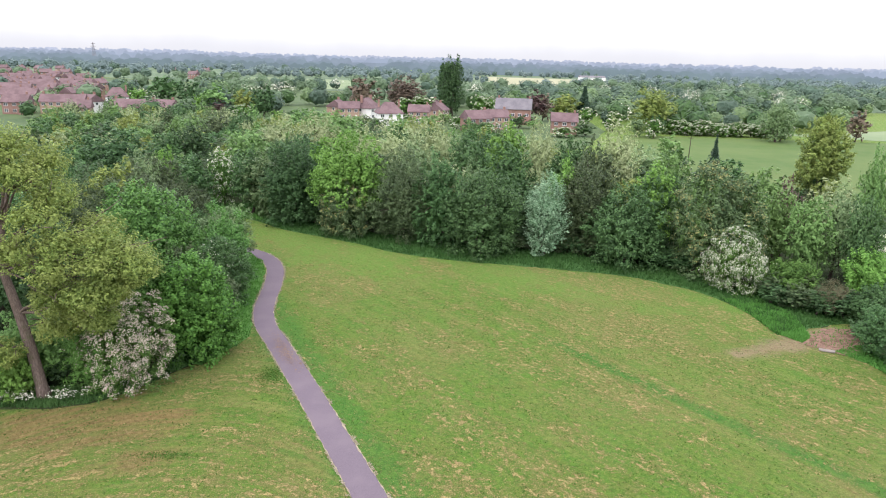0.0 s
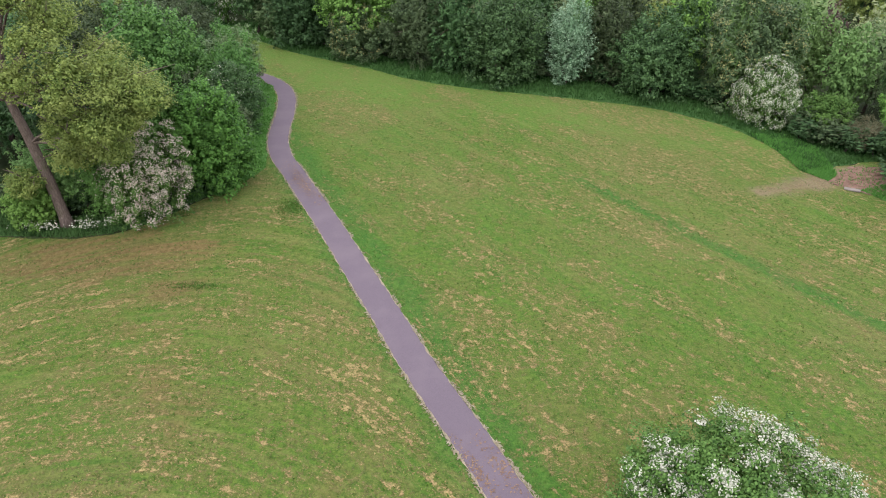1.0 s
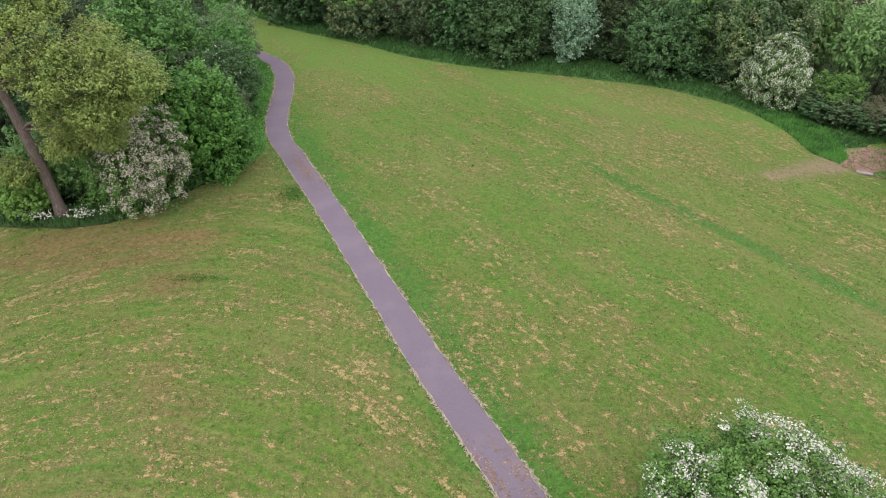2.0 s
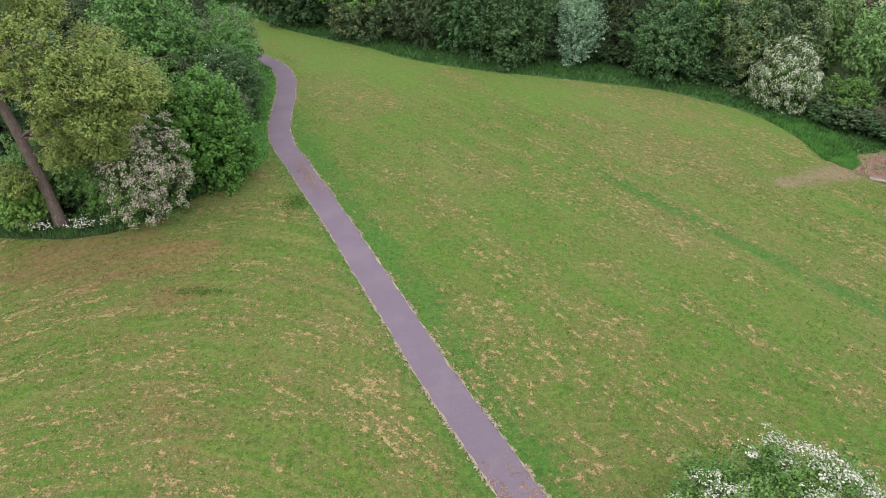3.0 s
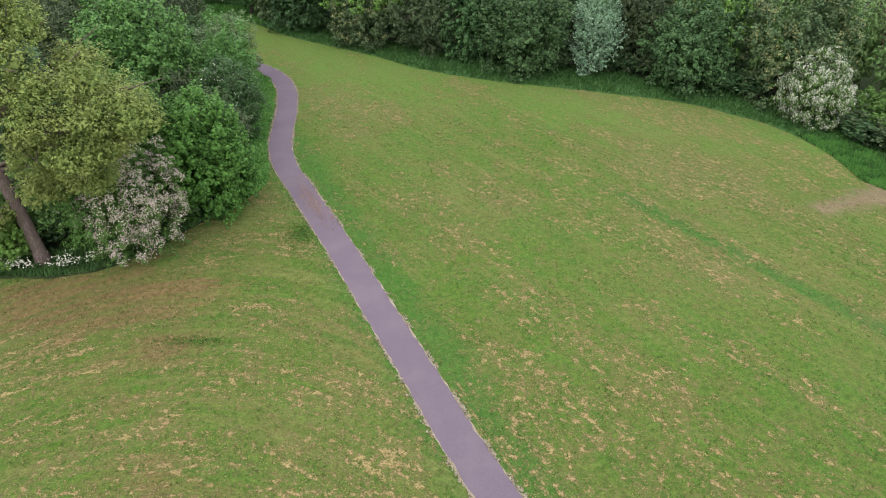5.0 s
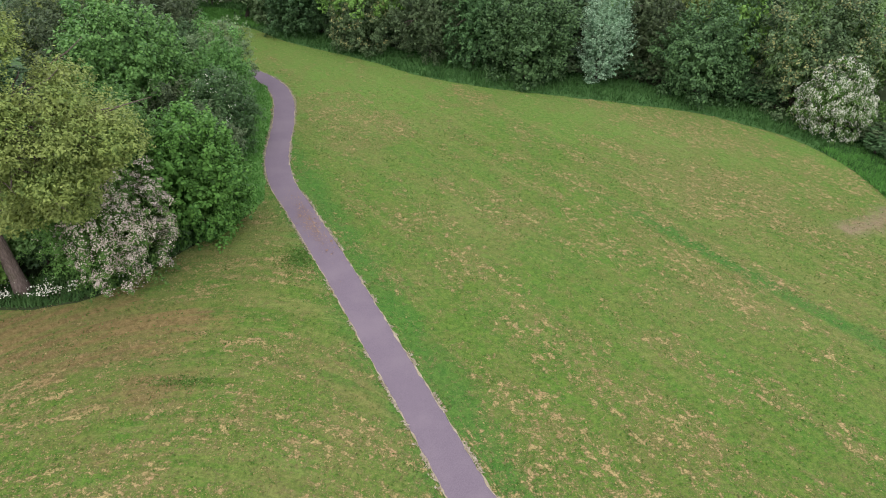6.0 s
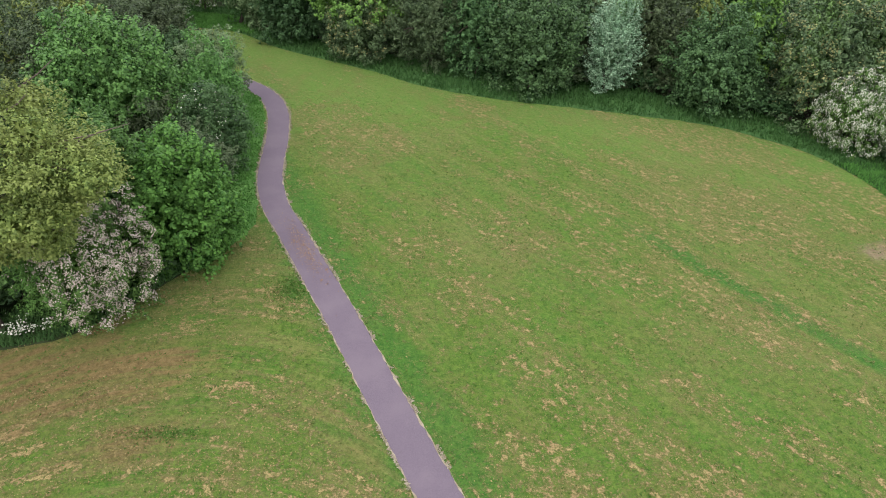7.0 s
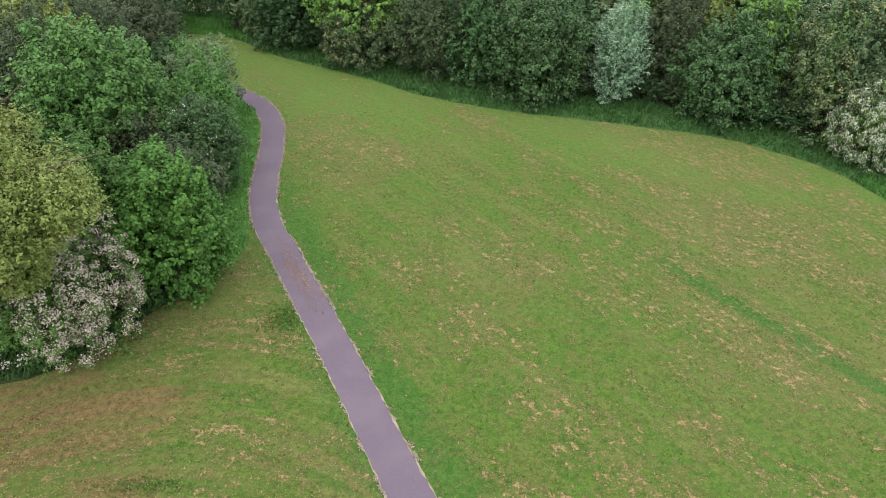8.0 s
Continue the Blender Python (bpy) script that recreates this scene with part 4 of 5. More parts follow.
NAMED = [
    (-55.7, 108.1, 14.0, 4.2, 'mid'),
    (-51.4, 121.2, 15.3, 6.0, 'dark'),
    (-47.2, 133.6, 13.1, 4.3, 'mid'),
    (-44.1, 140.0, 14.6, 4.8, 'dark'),
    (-37.5, 105.2, 14.0, 1.5, 'lime'),
    (-35.6, 89.9, 13.3, 3.3, 'grey'),
    (-33.9, 106.5, 12.7, 4.0, 'mid'),
    (-30.2, 112.9, 12.6, 2.5, 'bloom'),
    (-28.9, 128.7, 14.9, 5.4, 'light'),
    (-23.9, 107.3, 14.1, 3.9, 'mid'),
    (-31.6, 73.1, 14.0, 3.7, 'olive'),
    (-34.5, 84.8, 11.9, 4.0, 'dull'),
    (-26.3, 149.8, 15.0, 5.7, 'pale'),
    (-17.4, 141.1, 14.6, 5.4, 'pale'),
    (-25.2, 180.4, 15.5, 7.6, 'light'),
    (-19.8, 105.2, 12.0, 4.6, 'grey'),
    (-13.7, 151.7, 14.3, 5.8, 'light'),
    (-5.5, 127.3, 13.2, 4.4, 'pale'),
    (0.2, 122.6, 15.0, 5.2, 'pale'),
    (7.7, 122.6, 16.1, 4.5, 'pale'),
    (13.5, 112.3, 13.8, 4.0, 'mid'),
    (20.9, 116.5, 16.0, 4.3, 'lime'),
    (19.5, 101.6, 14.2, 4.1, 'mid'),
    (26.4, 112.6, 17.0, 3.5, 'pale'),
    (25.8, 88.6, 13.4, 2.6, 'lime'),
    (30.5, 107.6, 14.7, 3.6, 'mid'),
    (31.8, 93.9, 15.2, 4.0, 'dull'),
    (39.6, 109.4, 17.4, 4.3, 'pale'),
    (44.4, 97.1, 13.7, 3.5, 'light'),
    (37.3, 82.7, 13.9, 3.2, 'lime'),
    (12.7, 90.3, 12.5, 2.3, 'grey'),
    (53.6, 72.5, 11.5, 3.0, 'light'),
    (52.2, 78.0, 11.6, 2.6, 'light'),
    (56.0, 82.8, 11.7, 1.8, 'plum'),
    (58.4, 74.2, 12.4, 2.9, 'grey'),
    (57.3, 67.7, 12.6, 2.2, 'mid'),
    (70.8, 86.3, 16.3, 2.0, 'light'),
    (4.5, 104.7, 13.8, 4.2, 'grey'),
    (-56.4, 96.4, 13.8, 3.3, 'mid'),
    (-60.5, 128.1, 13.0, 4.0, 'mid'),
    (-2.7, 100.4, 12.6, 3.6, 'dull'),
    (-15.9, 116.1, 13.0, 4.5, 'mid'),
    (41.2, 76.8, 13.8, 2.7, 'light'),
    (48.4, 77.8, 13.8, 2.6, 'light'),
]
taken = [(-16, 102.4, 5), (-6.8, 98, 5.6), (2.4, 92.6, 5), (8, 90.4, 4), (13.8, 85.2, 5.4), (22.3, 84.2, 3), (27.6, 86.2, 4), (33.2, 80.6, 5.4), (43.6, 78, 6.4), (37.6, 83.5, 4),
         (43.6, 71.2, 3.5), (48.8, 66.8, 3), (67.6, 95, 3.6), (65.9, 129, 2.5), (-24.5, 63.5, 5), (-35, 74.5, 5), (-29, 80.5, 4.6), (-30, 68.5, 4), (-25.5, 85.5, 3.8), (-44, 66, 5), (-42, 84, 5),
         (-35, 55, 5), (-29.5, 53, 4.4), (-43, 48, 5), (-22.6, 104.6, 3)]
for i, (x, y, h, r, kind) in enumerate(NAMED):
    wood_tree(kind, x, y, h * (0.84 if x < -20 and y > 95 else 1.0), max(r, 2.2), 500 + i, "named")
    taken.append((x, y, r))
fill_rng = random.Random(77)
wood_left = [(-80, 46), (-40, 46), (-30, 58), (-27, 72), (-30, 92), (-80, 100)]
wood_belt = [(-80, 103), (-38, 116), (-24, 112), (-17, 104), (0, 97), (14, 91), (28, 89), (45, 85), (54, 72), (58, 58), (55, 42), (78, 42), (82, 100), (60, 118), (40, 135), (20, 180), (-30, 205), (-60, 240), (-125, 250), (-80, 130)]
tries = 0
while tries < 6000 and len(taken) < 372:
    tries += 1
    x, y = fill_rng.uniform(-125, 82), fill_rng.uniform(42, 250)
    here = (np.array([x]), np.array([y]))
    if not (inside(wood_left, *here)[0] or inside(wood_belt, *here)[0]):
        continue
    r = fill_rng.uniform(2.8, 4.6)
    if min((x - a) ** 2 + (y - b) ** 2 - (0.64 * (r + c)) ** 2 for a, b, c in taken) < 0:
        continue
    h = fill_rng.uniform(8.2, 11.2) * (0.86 if x < -20 else 1.0) if y > 60 else fill_rng.uniform(6, 9)
    wood_tree(fill_rng.choice(["dark", "mid", "mid", "light", "dull", "grey", "light", "olive", "pale"]), x, y, h, r, 1000 + tries, "back")
    taken.append((x, y, r))

# low undergrowth filling the foot of the belt and of the wood, in dark leaf kinds that paint the shade there
foot = [(-20, 103.5), (-12.5, 98.5), (-10.5, 96.2), (-1.8, 93.4), (-0.5, 91.6), (5.2, 88.6), (6.5, 87.4), (10.8, 86.2), (18.6, 83.4), (20.0, 84.6), (25.4, 83.2), (27.0, 82.2), (29.6, 80.6), (37.2, 77.2), (38.6, 76.0),
        (39.8, 74.6), (46.2, 70.4), (46.6, 66.0), (50.5, 64.5), (52.0, 60.6), (47.6, 62.4), (49.2, 60.6), (51.6, 59.0), (46.0, 64.2), (53.2, 56.0), (50.6, 53.0), (49.4, 47.6), (-38, 113), (-17.8, 46.9), (-17.2, 53.4), (-16.6, 61.0), (-18.4, 67.4), (-19.6, 75.0), (-22.6, 82.5), (-24.8, 43.6), (-28.5, 42.8), (-33, 43.5)]
for i, (x, y) in enumerate(foot):
    q = random.Random(900 + i)
    wood_tree(q.choice(["dark", "dark", "dull"]), x, y + (2.6 if y > 70 else 0.9), q.uniform(2.4, 4.2), q.uniform(1.7, 2.5), 2000 + i, "back", "low undergrowth shrub at the foot of the trees, leaves darkened as shade")
# ---- pasture, hedges, far gardens and houses ----
GARDEN = blend_material("garden_lawns_and_hedges", (0.045, 0.085, 0.030), (0.085, 0.130, 0.048), 0.08, 0.9, fine=(0.11, 0.12, 0.07))
# the valley's grass colour has distance haze mixed in
HAZED_VALLEY = blend_material("hazed_valley_grass", (0.085, 0.130, 0.075), (0.125, 0.170, 0.098), 0.02, 0.9)
sheet("gardens", [(-300, 200), (58, 205), (80, 262), (96, 420), (-560, 860), (-620, 800)], 0.05, GARDEN, "green gardens and hedges between the houses", "gardens", 1.0, 12.0, seed=14)
sheet("valley", [(96, 422), (700, 400), (1150, 1000), (700, 1200), (-700, 1200), (-900, 1000), (-556, 866)], 0.045, HAZED_VALLEY, "valley floor between the far woods, tinted grey-green for haze", "valley", 2.0, 25.0, seed=16)
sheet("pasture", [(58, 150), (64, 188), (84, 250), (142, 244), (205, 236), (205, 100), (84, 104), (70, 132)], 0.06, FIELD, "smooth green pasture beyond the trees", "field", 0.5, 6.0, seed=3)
sheet("far_meadow", [(150, 262), (240, 300), (420, 420), (420, 190), (215, 190), (200, 240)], 0.08, HAZED_GRASS, "green meadows beyond the hedge, their colour paled for haze", "field", 1.0, 10.0, seed=4)
sheet("far_meadow", [(-150, 560), (-60, 560), (-20, 760), (-190, 820)], 0.1, HAZED_GRASS, "green meadow behind the houses, its colour paled for haze", "field", 2.0, 20.0, seed=5)
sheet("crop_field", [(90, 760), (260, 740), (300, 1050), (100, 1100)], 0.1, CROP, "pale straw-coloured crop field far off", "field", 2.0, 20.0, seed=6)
far_rng = random.Random(5)
for i in range(26):
    f = i / 25
    x, y = 104 + 42 * f + far_rng.uniform(-1, 1), 255 - 6 * f + far_rng.uniform(-2.5, 2.5)
    wood_tree("bloom", x, y, far_rng.uniform(5.2, 7.2), far_rng.uniform(2.6, 3.6), 3000 + i, "far", "hedgerow hawthorn in full white blossom by the pasture")
for i, (x, y, h, r, kind) in enumerate([(98.8, 262, 17.5, 9.0, "olive"), (87, 244, 9, 3.5, "grey"), (92, 240, 8, 3.2, "bloom"), (95, 245, 9, 3.6, "mid"), (136, 236, 15, 6.5, "grey"), (140, 240, 13, 5, "grey"),
                                        (170, 242, 12, 4.5, "copper"), (57.5, 298, 14, 6, "plum"), (62, 303, 12.5, 5, "copper"), (74, 312, 13, 8, "olive"), (-22, 330, 17, 8.5, "copper"), (-2, 342, 17.5, 10, "copper"),
                                        (-1, 302, 10.5, 5, "bloom"), (6, 304, 11, 6, "bloom"), (12, 318, 10, 5, "bloom"), (34, 318, 12, 4, "bloom"), (40, 325, 11, 4, "bloom"), (-79, 281, 14, 7, "light"), (-70, 290, 13, 6, "olive"),
                                        (-76, 275, 8, 6, "plum"), (-66, 270, 8, 4, "bloom"), (-58, 276, 15, 5.5, "dark"), (-64, 300, 13, 6, "mid"), (-88, 288, 10, 3, "lime"), (-116, 330, 17, 8, "mid"), (-104, 325, 15, 6, "dark"),
                                        (-122, 315, 11, 5, "bloom"), (-118, 300, 11, 5, "lime"), (83, 262, 9, 4, "bloom"), (78, 285, 9, 4, "bloom"), (150, 268, 7, 3, "bloom"), (72, 170, 9, 3.5, "light"), (66, 150, 8, 3, "mid")]):
    wood_tree(kind, x, y, h, r, 4000 + i, "named" if i in (0, 4, 11) else "far")
for i, (x, y) in enumerate([(-36, 262), (-29, 256), (-23, 264), (-16, 258), (-11, 252), (-3, 250), (2, 256), (9, 262), (15, 268), (20, 258), (24, 240), (31, 244), (40, 264), (46, 268), (52, 266), (58, 238), (66, 240), (-44, 270), (-50, 262)]):
    q = random.Random(700 + i)
    wood_tree(q.choice(["light", "mid", "lime", "dark", "bloom"]), x, y, q.uniform(4.0, 6.4), q.uniform(3.0, 4.6), 4500 + i, "far", "garden tree before the houses")
for i, (x, y, h, r) in enumerate([(21.5, 322.2, 28.0, 5.2), (17.8, 332, 26, 2.6)]):
    stand("poplar_tree", x, y, h, r, "dark", "tall columnar poplar behind the houses", "poplar", 200 + i, shape="column", low=0.05, count=7000, leaf=0.8, lobes=70, tall=1.6, corners=3, limbs=2)
stand("conifer", 83.2, 313, 16.4, 4.4, "conifer", "dark pointed conifer beside the houses", "conifer", 203, shape="cone", low=0.02, count=4000, leaf=0.7, lobes=60, corners=3, limbs=0)

ROOF = blend_material("red_brown_roof_tile", (0.125, 0.080, 0.084), (0.190, 0.126, 0.132), 0.25, 0.85, fine=(0.13, 0.085, 0.09))
SLATE = blend_material("grey_slate", (0.125, 0.112, 0.128), (0.18, 0.162, 0.178), 0.35, 0.7, fine=(0.2, 0.19, 0.2))
BRICK = blend_material("red_brick", (0.215, 0.120, 0.100), (0.27, 0.16, 0.135), 0.6, 0.9, fine=(0.31, 0.21, 0.17))
BUFF = blend_material("buff_brick", (0.33, 0.22, 0.165), (0.38, 0.265, 0.205), 0.6, 0.9)
RENDER = blend_material("white_render", (0.68, 0.66, 0.64), (0.78, 0.76, 0.74), 0.5, 0.9)
WHITE = blend_material("white_paint", (0.72, 0.72, 0.72), (0.8, 0.8, 0.8), 2.0, 0.5)


def glass_material():
    n = Nodes("window_glass")
    p = place(n)
    return n.finish(n.mix(n.noise(p, 0.8), (0.03, 0.035, 0.04), (0.06, 0.065, 0.075)), 0.08, 0.6)


GLASS = glass_material()


def gable(bm, w, d, z0, rise, over=0.4, hip=0.0, thick=0.22):
    """A pitched roof, ridge along x; hip draws in the ridge's ends."""
    a, b = w / 2 + over, d / 2 + over
    rx = w / 2 + over - hip
    low = [(-a, -b, z0), (a, -b, z0), (a, b, z0), (-a, b, z0)]
    ridge = [(-rx, 0, z0 + rise), (rx, 0, z0 + rise)]
    v = [bm.verts.new(q) for q in low + ridge] + [bm.verts.new((q[0], q[1], q[2] - thick)) for q in low]
    for f in ((0, 1, 5, 4), (2, 3, 4, 5), (1, 2, 5), (3, 0, 4), (0, 6, 7, 1), (1, 7, 8, 2), (2, 8, 9, 3), (3, 9, 6, 0), (9, 8, 7, 6)):
        bm.faces.new([v[i] for i in f])
    return bm


def house(w, d, eave, rise, wall_mat, roof_mat, hip=0.0, porch=True, chimneys=1, cols=3):
    """A two-storey house: walls, roof, chimney, windows with frame and pane, door."""
    root = new("house")
    bm = block(bmesh.new(), 0, 0, -0.05, w, d, eave)
    if not hip:
        for sx in (-1, 1):
            v = [bm.verts.new((sx * w / 2, -d / 2, eave - 0.05)), bm.verts.new((sx * w / 2, d / 2, eave - 0.05)), bm.verts.new((sx * w / 2, 0, eave + rise * 0.93)),
                 bm.verts.new((sx * (w / 2 - 0.25), -d / 2, eave - 0.05)), bm.verts.new((sx * (w / 2 - 0.25), d / 2, eave - 0.05)), bm.verts.new((sx * (w / 2 - 0.25), 0, eave + rise * 0.93))]
            for f in ((0, 1, 2), (3, 5, 4), (0, 2, 5, 3), (1, 4, 5, 2)):
                bm.faces.new([v[i] for i in f])
    part("wall", bm, wall_mat, root)
    roof = part("roof", gable(bmesh.new(), w, d, eave, rise, 0.4, hip), roof_mat, root)
    for i in range(chimneys):
        x = (-1) ** i * (w / 2 - 0.9)
        c = part("chimney", block(bmesh.new(), x, 0.3, eave + rise * 0.5, 0.7, 0.9, rise * 0.5 + 1.0, 0.03), BRICK, roof)
    for storey, z in ((0, 0.9), (1, 3.4)):
        for side in (-1, 1):
            for k in range(cols):
                x = (k - (cols - 1) / 2) * w / cols
                if storey == 0 and side == -1 and k == cols - 1:
                    part("door", block(bmesh.new(), x, side * (d / 2 + 0.03), 0, 0.95, 0.08, 2.05, 0.02), WHITE, root)
                    continue
                win = part("window", block(bmesh.new(), x, side * (d / 2 + 0.02), z, 1.5, 0.08, 1.25), WHITE, root)
                for sx in (-0.36, 0.36):
                    part("pane", block(bmesh.new(), x + sx, side * (d / 2 + 0.065), z + 0.1, 0.6, 0.03, 1.05), GLASS, win)
    for side in (-1, 1):
        win = part("window", block(bmesh.new(), side * (w / 2 + 0.02), 0.4, 3.4, 0.08, 1.1, 1.2), WHITE, root)
        part("pane", block(bmesh.new(), side * (w / 2 + 0.065), 0.4, 3.5, 0.03, 0.9, 1.0), GLASS, win)
    if porch:
        p = part("porch", block(bmesh.new(), w / 2 - 1.6, -d / 2 - 1.0, -0.05, 2.6, 2.0, 2.5), wall_mat, root)
        part("porch_roof", gable(bmesh.new(), 2.6, 2.0, 2.45, 0.9, 0.25), roof_mat, p)
    return root


TYPES = {
    "red": (house(9.5, 7.5, 5.0, 3.0, BRICK, ROOF), "red-brick estate house with a red-brown tiled gable roof"),
    "buff": (house(8.5, 7.0, 5.0, 2.8, BUFF, ROOF, porch=False), "buff-brick estate house with a red-brown tiled roof"),
    "long": (house(17.0, 8.0, 5.0, 3.0, BUFF, ROOF, cols=6, chimneys=2), "long terraced brick house with a red-brown tiled roof"),
    "white": (house(10.0, 9.5, 5.0, 4.2, RENDER, ROOF, hip=3.6, chimneys=2), "white-rendered house with a hipped red-brown roof"),
    "cream": (house(9.0, 7.5, 5.0, 3.0, RENDER, ROOF), "pale rendered estate house with a red-brown tiled gable roof"),
    "slate": (house(15.0, 9.0, 6.4, 4.4, BRICK, SLATE, chimneys=2, cols=5), "large red-brick house with a grey slate roof and chimneys"),
}
HOUSES = {
    "red": [(-161, 284, 8), (-194.6, 340, 20), (-221, 382, 35), (-204, 392, 5), (-254, 444, 10), (-235, 454, -20), 
            (-300, 532, 15), (-260, 554, 40), (-370, 642, 0), (-343, 658, 25), (-222, 708, -15), (-447, 771, 10), (-417, 788, -20), (-282, 846, 30), (-254, 855, 0), (27.2, 253.6, 25), (60.5, 250, -8), (12.8, 314, 80),
            (-250, 480, 70), (-205, 430, 0), (-172, 372, 75), (-236, 420, 90), (-290, 500, 80), (-320, 580, 60)],
    "buff": [(-31, 300, 80), (-25, 291, 10), (5.5, 280, -6), (14, 292, 70), (36, 262, 15), (-97.4, 275, -12), (-171.9, 352, 80), (-216, 385, -50), (-198, 395, 15), (-183, 402, -25), (-246, 449, 80), (-226, 459, 0), (-209, 467, 70), (-308, 528, 60), (-291, 538, 0), (-269, 549, 80),
             (-357, 650, 70), (-328, 665, 0), (-433, 779, 80), (-399, 797, 0), (-126, 263, 15), (-240, 500, 10), (-270, 510, 20), (-310, 610, 5)],
    "long": [(-108, 271, -5), (-146, 292, 12), (-186, 330, 8), (-212, 372, 15), (-232, 436, 10), (-262, 470, 0)],
    "white": [(-141, 333, 20), (-17.5, 296, 65), (-6.8, 270, 12)],
    "cream": [(-137.5, 296, -30), (-183, 346, -15), (-190, 399, 60), (-217, 463, 30), (-279, 544, -10)],
    "slate": [(46.7, 289.6, -12)],
}
for kind, spots in HOUSES.items():
    base, text = TYPES[kind]
    for i, (x, y, turn) in enumerate(spots):
        t = base if i == 0 else copy_thing(base, pose(x, y, 0, 0, 0, turn))
        if i == 0:
            t.matrix_world = pose(x, y, 0, 0, 0, turn)
        tagged(t, text, "house", "houses of the far estate")

# trees of the far gardens, parks and hedgerows, too many to count
def far_woods(kind, count, near, far, tris, leaf, seed, label, span=(-0.72, 0.72)):
    """Many small crowns in one mesh, kept off the houses and fields."""
    rng = np.random.default_rng(seed)
    y = near + (far - near) * rng.random(count * 4) ** 1.25
    x = rng.uniform(*span, count * 4) * y
    ok = np.ones(len(x), dtype=bool)
    for a, b in [(a, b) for v in HOUSES.values() for a, b, _ in v]:
        ok &= (x - a) ** 2 + (y - b) ** 2 > 85
    for poly in ([(56, 138), (64, 190), (84, 253), (150, 260), (240, 310), (420, 430), (420, 90), (84, 90)], [(-150, 560), (-60, 560), (-20, 760), (-190, 820)], [(90, 760), (260, 740), (300, 1050), (100, 1100)]):
        ok &= ~inside(poly, x, y)
    estate = (x < -0.30 * y) & (y < 830)
    ok &= ~estate | (rng.random(len(x)) < 0.16)
    ok &= hash_noise(x, y, 0.011, 40) + 0.5 * hash_noise(x, y, 0.04, 41) > 0.55
    ok &= (y > 345) | (x < -62) | (x > 82)
    ok &= (y > 262) | (x < 30)
    x, y = x[ok][:count], y[ok][:count]
    n = len(x)
    r = rng.uniform(3.6, 8.2, n)
    h = r * rng.uniform(1.25, 1.75, n) + 1.5
    d = balls(rng, n * tris).reshape(n, tris, 3)
    d[:, :, 2] = np.where(rng.random((n, tris)) < 0.7, np.abs(d[:, :, 2]), d[:, :, 2])
    lump = 0.82 + 0.22 * np.sin(d[:, :, 0] * 5 + x[:, None]) * np.cos(d[:, :, 1] * 6 + y[:, None])
    size = np.stack([r, r, h * 0.5], 1)[:, None, :]
    pos = np.stack([x, y, h * 0.5], 1)[:, None, :] + d * size * lump[:, :, None] * rng.uniform(0.75, 1.05, (n, tris, 1))
    nrm = d + np.array([0, 0, 0.7]) + rng.normal(size=d.shape) * 0.12
    v = leaves(rng, pos.reshape(-1, 3), nrm.reshape(-1, 3), leaf, leaf * 0.8, 3)
    ball = bmesh.new()
    bmesh.ops.create_icosphere(ball, subdivisions=2, radius=1.0)
    tri = np.array([[c.co[:] for c in f.verts] for f in ball.faces])[None]
    ball.free()
    lump = 0.78 + 0.22 * np.sin(tri[..., 0] * 5 + x[:, None, None]) * np.cos(tri[..., 1] * 6 + y[:, None, None])
    core = np.stack([x, y, h * 0.45], 1)[:, None, None, :] + tri * lump[..., None] * size[:, :, None, :] * 0.84
    core[..., 2] = np.maximum(core[..., 2], 0.0)
    if kind != "farbloom":
        v = np.concatenate([v, core.reshape(-1, 3, 3)])
    tagged(loose_part("far_woods", v, 3, LEAF[kind]), label, "woods", kind="stuff")


# the farther bands take leaf colours with more haze mixed in
for i, (kind, mid_kind, far_kind, text) in enumerate([("dark", "valley_dark", "hazed_far", "dark-green trees of far gardens and hedgerows"), ("mid", "valley", "hazed_far", "mid-green trees of far gardens and hedgerows"),
                                                      ("grey", "valley", "valley_dark", "grey-green willows of the far valley, coloured hazier with distance"), ("valley_dark", "valley_dark", "hazed_far", "dull-green trees of the far valley, haze mixed into their colour"),
                                                      ("valley", "valley", "hazed_far", "light-green trees of far gardens, haze mixed into their colour")]):
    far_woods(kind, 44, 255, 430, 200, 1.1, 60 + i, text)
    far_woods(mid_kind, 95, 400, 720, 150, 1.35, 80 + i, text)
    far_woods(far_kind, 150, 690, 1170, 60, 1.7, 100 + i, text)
far_woods("valley_dark", 46, 560, 640, 120, 1.3, 130, "dark wood beyond the far meadows, haze in its leaf colour", (0.53, 0.74))
far_woods("farbloom", 36, 300, 700, 120, 0.9, 99, "far hawthorns in white blossom")

# pale sheds far off in the valley
for x, y, w in ((247, 963, 26), (262, 968, 18)):
    shed = new("shed")
    shed.location = (x, y, 0)
    part("wall", block(bmesh.new(), 0, 0, -0.1, w, 14, 6), WHITE, shed)
    part("roof", gable(bmesh.new(), w, 14, 6, 2.2, 0.3), SLATE, shed)
    tagged(shed, "pale metal industrial shed far off in the valley", "shed", "sheds in the valley")

# utility poles at the pasture
for x, y in ((76.6, 168.3),):
    pole = new("utility_pole")
    pole.location = (x, y, 0)
    part("post", tube(bmesh.new(), [(0, 0, -0.1), (0, 0, 4), (0.03, 0, 8.6)], [0.15, 0.13, 0.1], 8), BARK_DARK, pole)
    part("crossbar", block(bmesh.new(), 0, 0, 8.0, 1.4, 0.1, 0.12), BARK_DARK, pole)
    tagged(pole, "thin dark wooden utility pole in the pasture", "pole")


